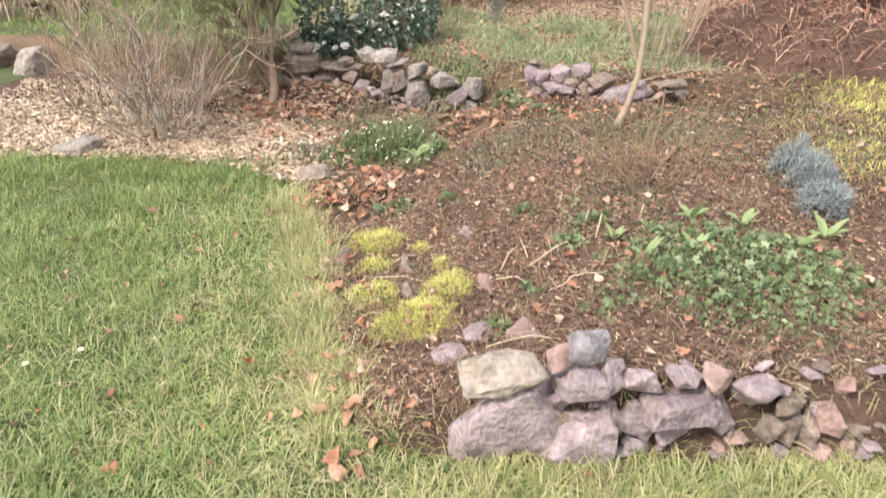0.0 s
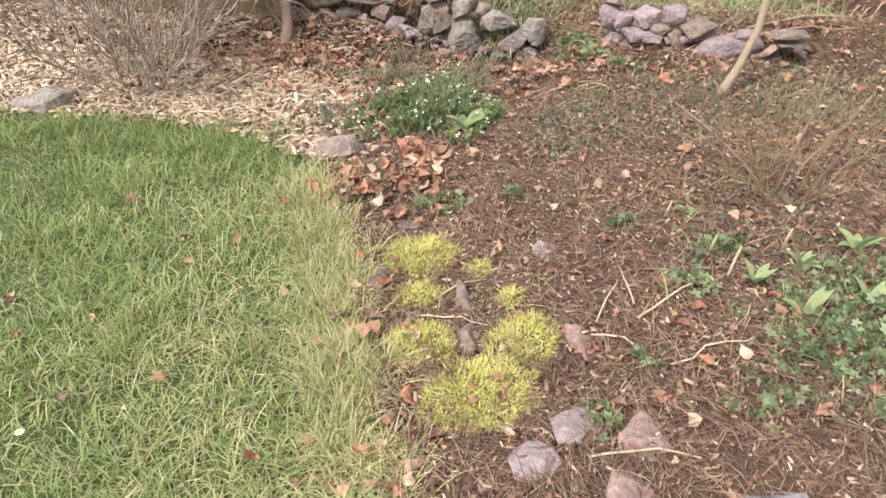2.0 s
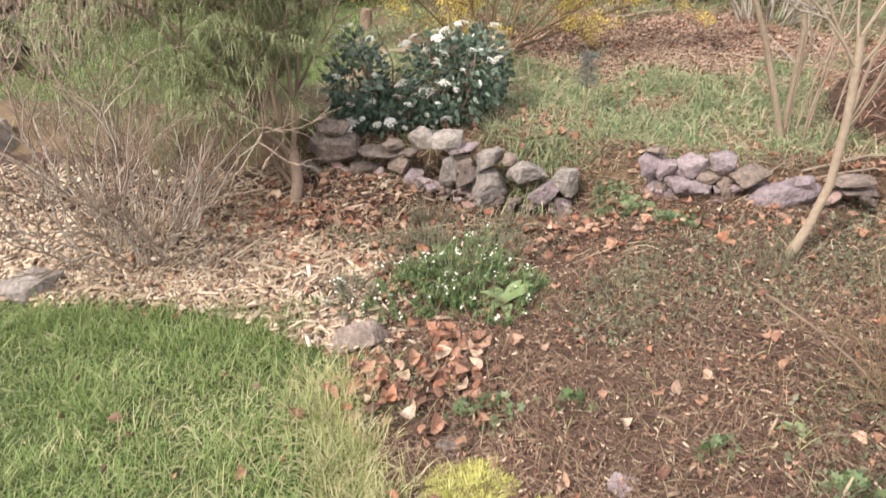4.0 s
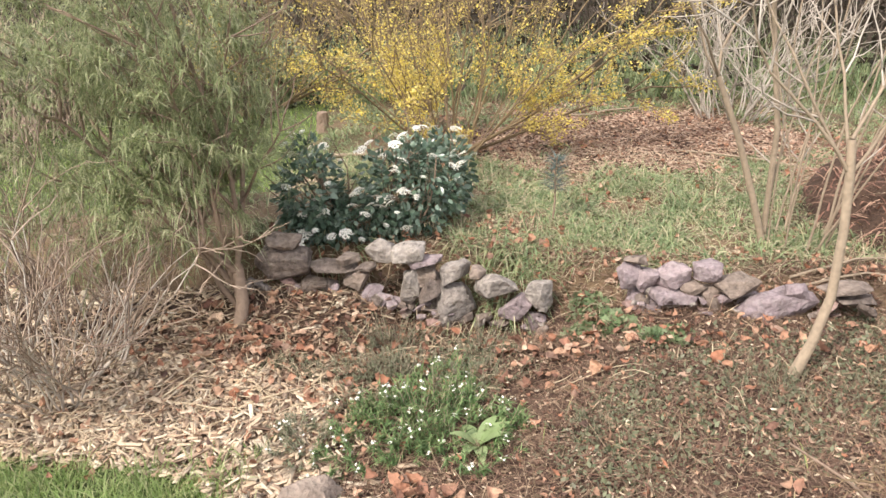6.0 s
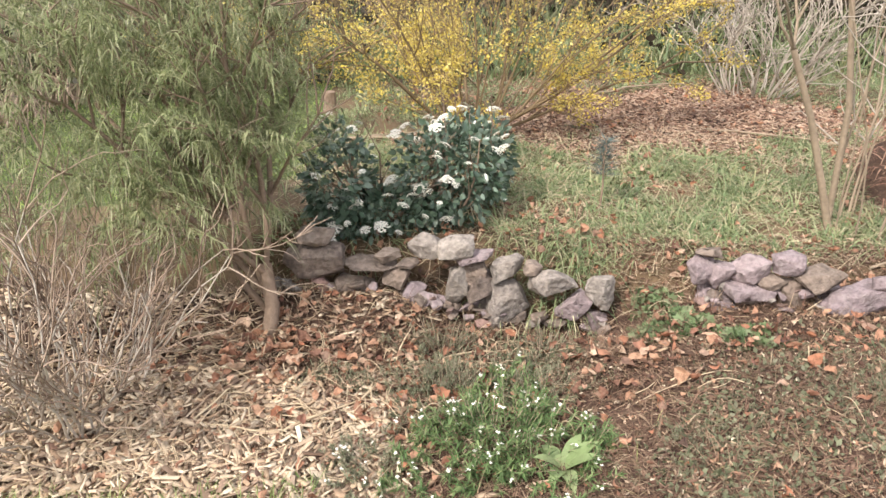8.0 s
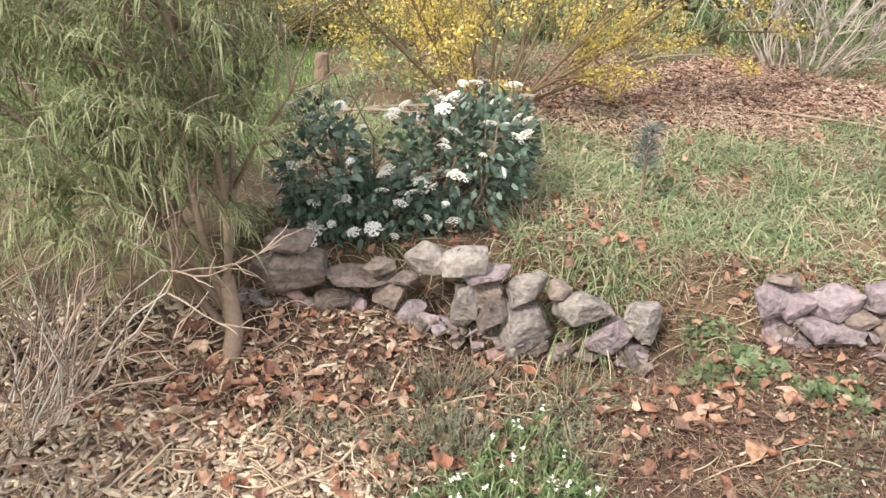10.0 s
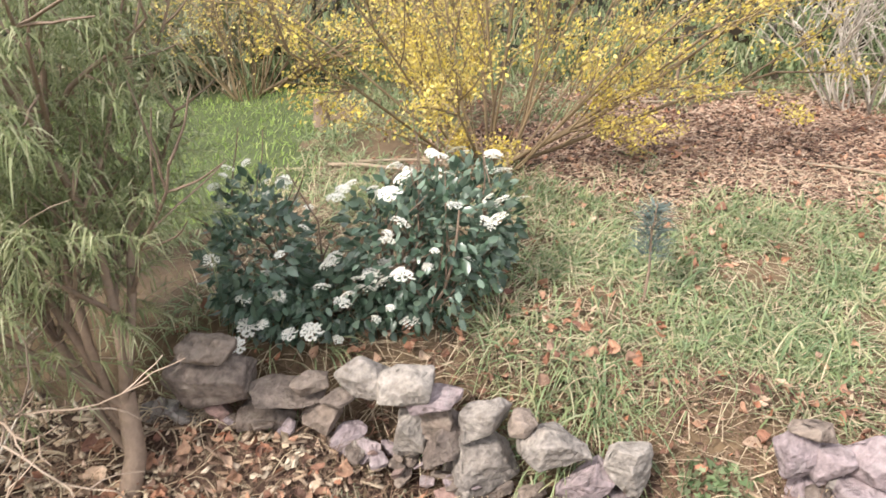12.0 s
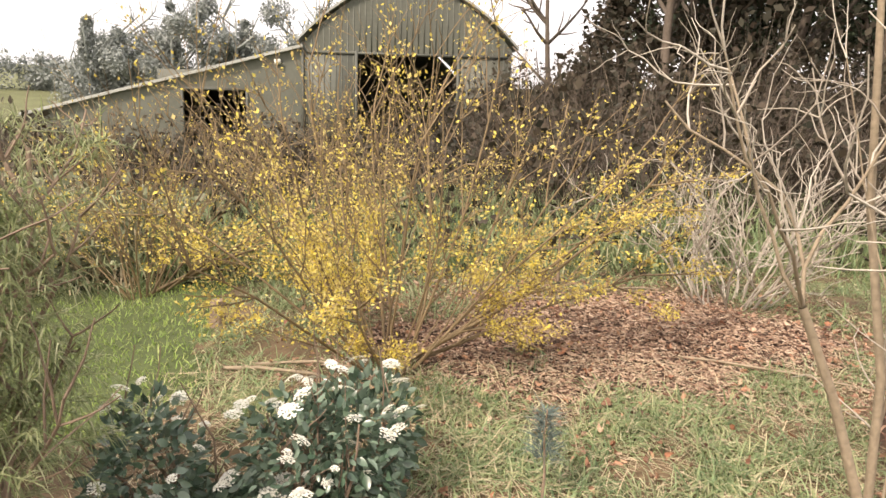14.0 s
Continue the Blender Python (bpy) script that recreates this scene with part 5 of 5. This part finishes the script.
def sprigs(name, x, y, rx, ry, h, n, leaf, width, mat, label, category, seed, group="", whorl=26, flat=0.7):
    """Many thin stems set with narrow leaves, thinning towards a ragged edge."""
    r = np.random.default_rng(seed)
    ob = thing(name, label, category, group, (x, y, float(land(x, y))))
    a, u = r.uniform(0, 2 * np.pi, n), r.uniform(0, 1, n) ** 0.62
    k = 1 + 0.3 * np.sin(a * 3 + seed) + 0.2 * np.sin(a * 5 + seed * 2)
    q = np.stack([x + np.cos(a) * u * rx * k, y + np.sin(a) * u * ry * k, np.zeros(n)], -1)
    q[:, 2] = land(q[:, 0], q[:, 1])
    way = np.stack([np.cos(a) * u, np.sin(a) * u, np.full(n, 0.9)], -1) + r.normal(size=(n, 3)) * flat * 0.5
    way[:, 2] = np.abs(way[:, 2]) + 0.15
    way /= np.linalg.norm(way, axis=1, keepdims=True)
    size = h * (1.15 - 0.6 * u) * r.uniform(0.5, 1.2, n)
    t = np.tile(np.linspace(0.25, 1.0, whorl), n)
    root = np.repeat(q, whorl, 0) + np.repeat(way, whorl, 0) * (np.repeat(size, whorl) * t)[:, None]
    m = len(root)
    out = np.repeat(way, whorl, 0) * 0.7 + r.normal(size=(m, 3)) * 0.65
    part("foliage", raw_mesh("foliage", *ribbons(root, out, leaf * r.uniform(0.6, 1.2, m), width * r.uniform(0.7, 1.2, m), r.uniform(0, 0.4, m), r, 2), mat), ob, "", "stuff")
    part("stem_mass", raw_mesh("stem_mass", *join([tube(np.stack([q[i], q[i] + way[i] * size[i]]), [0.0016, 0.001], 3) for i in range(n)]), TWIG), ob, "", "stuff")
    return ob, r, q + way * size[:, None]


def single_leaves(ob, r, tv, tf, mat, x, y, rx, ry, h, n, lo, hi):
    """Leaves that stand proud of a patch, each a part."""
    me = raw_mesh("leaf", tv, tf, mat)
    p, w = dome(r, n, x, y, rx, ry, h, 0.95)
    turns = frames_along(w + r.normal(size=(n, 3)) * 0.5, r)
    for q, t in zip(p, turns):
        o = new("leaf", me)
        o.parent = ob
        o.matrix_basis = Matrix.Translation(Vector(q) - ob.location) @ Matrix([list(k) for k in t]).to_4x4() @ Matrix.Scale(r.uniform(lo, hi), 4)


# moss cushions beside the lawn
for i, (x, y, rx, ry, n) in enumerate([(-0.24, 2.45, 0.10, 0.10, 3200), (-0.215, 2.09, 0.085, 0.075, 2600), (-0.07, 1.92, 0.13, 0.10, 4200), (0.04, 2.07, 0.085, 0.10, 1800), (-0.23, 2.28, 0.07, 0.05, 900), (-0.06, 2.38, 0.03, 0.03, 300), (0.02, 2.24, 0.03, 0.04, 350)]):
    tuft("moss_cushion", x, y, rx, ry, 0.035, n, 0.012, 0.03, 0.004, MOSS, "bright yellow-green moss cushion on the bed", "moss", 200 + i, "moss cushions", 0.8)
# candytuft with its flowers
ob, r, tips = sprigs("candytuft", -0.25, 3.33, 0.25, 0.20, 0.14, 280, 0.026, 0.0055, CANDY, "low green candytuft with tiny white flowers", "plant", 211)
p = tips[r.choice(len(tips), 62, replace=False)] + (0, 0, 0.006)
part("flower_mass", raw_mesh("flower_mass", *scatter(LOBE_V, LOBE_F, np.repeat(p, 4, 0) + r.normal(size=(248, 3)) * 0.005, rotations(r, 248, 0, 60), r.uniform(0.006, 0.011, 248)), WHITE), ob, "tiny white flowers", "stuff")
ob, r, tips = sprigs("candytuft", -0.62, 3.28, 0.12, 0.10, 0.09, 60, 0.018, 0.004, THYME, "small straggling pale candytuft", "plant", 212)
p = tips[:16] + (0, 0, 0.004)
part("flower_mass", raw_mesh("flower_mass", *scatter(LOBE_V, LOBE_F, np.repeat(p, 3, 0) + r.normal(size=(48, 3)) * 0.005, rotations(r, 48, 0, 60), r.uniform(0.006, 0.01, 48)), WHITE), ob, "tiny white flowers", "stuff")
for i, (x, y, rx, ry, h, n) in enumerate([(-0.36, 3.62, 0.28, 0.15, 0.085, 420), (-0.06, 3.76, 0.07, 0.05, 0.11, 60), (0.78, 3.30, 0.26, 0.18, 0.05, 200), (1.15, 3.25, 0.25, 0.2, 0.06, 200), (-0.75, 3.72, 0.13, 0.07, 0.05, 40), (0.25, 3.2, 0.2, 0.15, 0.035, 90), (-0.38, 3.84, 0.13, 0.06, 0.12, 90), (-0.1, 3.55, 0.15, 0.11, 0.07, 150)]):
    sprigs("thyme_mound", x, y, rx, ry, h, n, 0.014, 0.0034, THYME, "low grey-green thyme on the bed", "plant", 220 + i, "thyme mounds", 22)
# herb patch, cranesbill and pale rosettes
herbs, r = leafy("herb_patch", 0.95, 1.97, 0.40, 0.32, 0.065, 5200, 0.009, 0.023, HERB, LOBE_V, LOBE_F, "dense patch of green cut-leaved herb", "plant", 231, 0.7)
single_leaves(herbs, r, LOBE_V, LOBE_F, HERB, 0.95, 1.97, 0.38, 0.3, 0.075, 170, 0.02, 0.034)
for i, (x, y, rx, ry, n) in enumerate([(0.36, 3.76, 0.13, 0.10, 300), (0.56, 3.62, 0.11, 0.08, 150), (0.36, 3.92, 0.09, 0.06, 90), (0.45, 2.17, 0.07, 0.06, 60), (0.55, 2.30, 0.08, 0.06, 50), (0.33, 2.46, 0.05, 0.04, 26), (0.17, 1.80, 0.06, 0.05, 34), (0.05, 2.7, 0.06, 0.05, 30), (0.30, 1.95, 0.05, 0.05, 24), (-0.18, 2.72, 0.12, 0.08, 60), (0.5, 1.8, 0.08, 0.08, 40)]):
    leafy("cranesbill", x, y, rx, ry, 0.045, n, 0.018, 0.036, HERB, LOBE_V, LOBE_F, "small cranesbill with round lobed leaves", "plant", 240 + i, 0.5, "cranesbills", 0.5)


def rosette(x, y, n, size, up, seed):
    """Broad pale leaves from one crown, each a part."""
    r = np.random.default_rng(seed)
    b = base(x, y) + (0, 0, 0.025)
    ob = thing("leaf_rosette", "pale green broad-leaved rosette in the bed", "plant", "leaf rosettes", tuple(b))
    for i in range(n):
        a = 2.4 * i + r.uniform(-0.3, 0.3)
        v, k = [], 7
        s, e = size * r.uniform(0.75, 1.1), up * r.uniform(0.6, 1.2)
        for j in range(k):
            u = j / (k - 1)
            w = s * 0.20 * math.sin(math.pi * (0.05 + 0.93 * u ** 0.8))
            o, z = s * u * 0.9, s * (e * u - 0.75 * u * u * (1 - e * 0.35))
            v += [(o, -w, z + w * 0.4), (o, 0, z), (o, w, z + w * 0.4)]
        v = np.array(v) @ np.array([(math.cos(a), math.sin(a), 0), (-math.sin(a), math.cos(a), 0), (0, 0, 1)]) + b
        f = [q for j in range(k - 1) for q in ((3 * j, 3 * j + 1, 3 * j + 4, 3 * j + 3), (3 * j + 1, 3 * j + 2, 3 * j + 5, 3 * j + 4))]
        part("leaf", raw_mesh("leaf", v, f, PALELEAF, True), ob)


for i, (x, y, n, size, up) in enumerate([(-0.11, 3.22, 8, 0.11, 1.05), (0.60, 2.17, 5, 0.05, 1.3), (0.68, 2.06, 5, 0.06, 1.5), (0.74, 2.24, 6, 0.06, 1.5), (0.90, 2.31, 6, 0.075, 1.4), (1.07, 2.27, 6, 0.07, 1.5), (1.20, 2.12, 7, 0.075, 1.3), (1.33, 2.2, 7, 0.08, 1.4), (0.85, 2.1, 6, 0.06, 1.4), (0.52, 2.5, 5, 0.05, 0.8)]):
    rosette(x, y, n, size, up, 260 + i)
ob, r = tuft("blue_grey_shrub", 1.40, 2.38, 0.085, 0.075, 0.20, 1300, 0.02, 0.045, 0.004, GREYLEAF, "blue-grey mound of lavender foliage", "plant", 271, "lavender")
for i, (x, y, rx, h) in enumerate([(1.44, 2.56, 0.085, 0.22), (1.44, 2.76, 0.08, 0.2)]):
    tuft("blue_grey_shrub", x, y, rx, rx * 0.8, h, 1200, 0.02, 0.045, 0.004, GREYLEAF, "blue-grey mound of lavender foliage", "plant", 272 + i, "lavender")


def seedling():
    r = np.random.default_rng(281)
    b = base(0.325, 4.5)
    ob = thing("conifer_seedling", "small blue-green conifer seedling on a bare stem", "tree", loc=tuple(b))
    stem = np.array([b, b + (0.005, 0, 0.12), b + (0, 0.005, 0.24), b + (0.004, 0, 0.32)])
    part("stem", raw_mesh("stem", *tube(stem, [0.005, 0.004, 0.003, 0.002], 6), BARK, True), ob)
    n = 300
    u = r.uniform(0.5, 1, n)
    a = r.uniform(0, 2 * np.pi, n)
    root = b + np.stack([np.cos(a) * 0.03 * (1.2 - u), np.sin(a) * 0.03 * (1.2 - u), u * 0.32], -1)
    way = np.stack([np.cos(a), np.sin(a), np.full(n, 0.6)], -1)
    part("needle_mass", raw_mesh("needle_mass", *ribbons(root, way, r.uniform(0.035, 0.08, n), np.full(n, 0.004), r.uniform(0, 0.6, n), r, 3), BLUEGREEN), ob, "", "stuff")


seedling()


# ---------------------------------------------------------------- heap, slabs, sticks, stump
def heap():
    r = np.random.default_rng(291)
    ob = thing("bracken_heap", "heap of dead red-brown bracken and cut stalks", "garden waste", loc=(2.35, 4.45, 0.4))
    a, u = np.meshgrid(np.linspace(0, 2 * np.pi, 40, endpoint=False), np.linspace(0, 1, 12))
    x, y = 2.35 + np.cos(a) * u * 0.85, 4.45 + np.sin(a) * u * 0.8
    z = land(x, y) - 0.02 + 0.44 * (1 - u ** 2) ** 0.8 * (1 + 0.4 * wobble(x, y, 6) + 0.15 * wobble(x, y, 19))
    v = np.stack([x, y, z], -1).reshape(-1, 3)
    f = [(i * 40 + j, i * 40 + (j + 1) % 40, (i + 1) * 40 + (j + 1) % 40, (i + 1) * 40 + j) for i in range(11) for j in range(40)]
    part("core", raw_mesh("core", v, f, SOIL, True), ob)
    n = 9000
    k = r.integers(0, len(v), n)
    p = v[k] + r.normal(size=(n, 3)) * np.array([0.06, 0.06, 0.02])
    w = r.normal(size=(n, 3))
    w[:, 2] = np.abs(w[:, 2]) * 0.5
    part("frond_mass", raw_mesh("frond_mass", *ribbons(p, w, r.uniform(0.04, 0.16, n), r.uniform(0.004, 0.012, n), r.uniform(0.2, 0.9, n), r, 3), BRACKEN), ob, "", "stuff")
    part("stalk_mass", raw_mesh("stalk_mass", *ribbons(p[:90], w[:90] + (0, 0, 0.2), r.uniform(0.2, 0.45, 90), np.full(90, 0.006), r.uniform(0, 0.5, 90), r, 4), STALK), ob, "pale cut stalks", "stuff")


heap()
for i, (x, y, w, d, h, kind, turn) in enumerate([(-0.50, 2.68, 0.14, 0.10, 0.03, 3, 30), (-0.345, 2.34, 0.06, 0.12, 0.05, 3, 5), (-0.335, 2.16, 0.05, 0.11, 0.05, 3, 8), (-0.10, 2.26, 0.06, 0.12, 0.06, 3, -5), (-0.095, 2.09, 0.05, 0.10, 0.06, 3, 10), (0.18, 2.04, 0.07, 0.13, 0.04, 5, 20), (0.14, 1.80, 0.13, 0.09, 0.04, 0, 15), (0.27, 1.74, 0.11, 0.10, 0.04, 5, 50), (0.05, 1.72, 0.12, 0.10, 0.04, 0, 0), (0.22, 1.63, 0.10, 0.09, 0.04, 5, 70), (0.12, 2.42, 0.07, 0.06, 0.03, 0, 10), (-0.28, 2.62, 0.08, 0.07, 0.03, 3, 60)]):
    loose_stone(x, y, w, d, h, kind, 300 + i, "flat weathered slate set in the bed edge", turn, 0, 0.32, "bed edging stones")


def stick(points, radius, mat, label, seed):
    ob = new("stick", raw_mesh("stick", *tube(np.array(points), np.linspace(radius, radius * 0.6, len(points)), 6), mat, True))
    return tagged(ob, label, "stick", "fallen sticks")


def lying(x, y, length, turn, radius=0.004, mat=STALK, seed=0, rise=0.03):
    r = np.random.default_rng(seed)
    pts = []
    for i in range(6):
        u = i / 5 - 0.5
        px = x + math.cos(radians(turn)) * u * length + r.normal() * length * 0.02
        py = y + math.sin(radians(turn)) * u * length + r.normal() * length * 0.02
        pts.append((px, py, float(land(px, py)) + radius + 0.008 + rise * (0.5 - abs(u)) * 1.5))
    stick(pts, radius, mat, "pale dry stalk lying on the bed", seed)


for i, (x, y, length, turn, radius) in enumerate([(0.40, 2.13, 0.22, 28, 0.0035), (0.25, 2.16, 0.16, 65, 0.0028), (0.30, 2.20, 0.15, 95, 0.0028), (0.25, 2.02, 0.12, -30, 0.0028), (0.45, 1.95, 0.2, 20, 0.0025), (-0.14, 2.17, 0.2, -15, 0.0028), (-0.12, 2.3, 0.15, 30, 0.003), (0.25, 1.7, 0.2, -10, 0.003), (-0.32, 3.78, 0.3, 12, 0.004), (-0.22, 3.72, 0.25, -20, 0.003), (-0.6, 3.62, 0.25, 50, 0.005), (-0.75, 3.5, 0.3, 35, 0.005), (-0.95, 3.45, 0.28, -20, 0.004), (-1.05, 3.6, 0.3, 60, 0.004), (-0.5, 3.85, 0.22, 70, 0.004), (0.3, 3.45, 0.3, 5, 0.002), (-0.45, 5.45, 0.7, -25, 0.009), (-0.35, 5.55, 0.6, -12, 0.008), (1.2, 6.6, 0.9, 12, 0.008), (1.6, 5.4, 0.8, -35, 0.007), (1.35, 3.95, 0.5, 12, 0.006), (1.3, 3.85, 0.45, -5, 0.006)]):
    lying(x, y, length, turn, radius, STALK if i < 16 else PALEBARK, 320 + i, 0.03)
for i, (x, y, h) in enumerate([(0.545, 2.20, 0.11), (0.52, 2.29, 0.08), (0.46, 2.5, 0.07), (0.72, 2.32, 0.08)]):
    b = base(x, y)
    stick([b, b + (0.005, 0.005, h * 0.5), b + (0.012, 0.008, h)], 0.0045, STALK, "broken hollow stalk standing in the bed", 350)
b = base(0.80, 2.60)
for way in ((0.02, 0.0, 0.42), (-0.32, 0.12, 0.24), (0.22, 0.1, 0.3)):
    w = np.array(way)
    stick([b, b + w * 0.35 + (0, 0, 0.02), b + w * 0.7 + (0.01, 0, 0.01), b + w], 0.0045, BARK, "dark woody stem of the small bush", 351)
b = base(1.03, 6.85)
stick([b, b + (0.005, 0, 0.16), b + (0, 0, 0.34)], 0.012, BARK, "thin dark stake standing in rough grass", 352)


def stump(x, y, rad, h, seed):
    r = np.random.default_rng(seed)
    b = base(x, y)
    z = [0, 0.25, 0.5, 0.8, 1.0]
    pts = np.array([b + (0, 0, h * k) for k in z])
    v, f = tube(pts, rad * np.array([1.3, 1.05, 1, 0.97, 0.9]), 14)
    v = v + r.normal(size=v.shape) * rad * 0.05
    c = len(v)
    v = np.concatenate([v, [pts[-1] + (0, 0, 0.01)]])
    cap = [(c - 14 + i, c - 14 + (i + 1) % 14, c, c) for i in range(14)]
    me = bpy.data.meshes.new("stump")
    me.from_pydata([tuple(q) for q in v], [], [tuple(int(k) for k in q) for q in f] + [tuple(int(k) for k in q[:3]) for q in cap])
    me.materials.append(BARK)
    tagged(new("stump", me), "dark weathered tree stump in the back grass", "stump")


stump(-0.9, 6.15, 0.04, 0.15, 361)


def daisy(x, y, seed):
    r = np.random.default_rng(seed)
    b = base(x, y)
    ob = thing("daisy", "small white daisy in the lawn", "flower", "lawn daisies", tuple(b))
    part("stem", raw_mesh("stem", *tube(np.array([b, b + (0, 0, 0.04), b + (0.003, 0, 0.075)]), [0.0012, 0.001, 0.001], 5), HERB), ob)
    n = 14
    a = np.arange(n) * 2 * np.pi / n
    w = np.stack([np.cos(a), np.sin(a), np.full(n, 0.15)], -1)
    part("petal_ring", raw_mesh("petal_ring", *ribbons(np.repeat((b + (0.003, 0, 0.075))[None], n, 0), w, np.full(n, 0.011), np.full(n, 0.006), np.zeros(n), r, 2), WHITE), ob)
    disc = tube(np.array([b + (0.003, 0, 0.074), b + (0.003, 0, 0.078), b + (0.003, 0, 0.08)]), [0.004, 0.0035, 0.0005], 8)
    part("disc", raw_mesh("disc", *disc, YELLOW), ob)


daisy(-1.06, 1.75, 371)
daisy(-1.19, 1.68, 372)
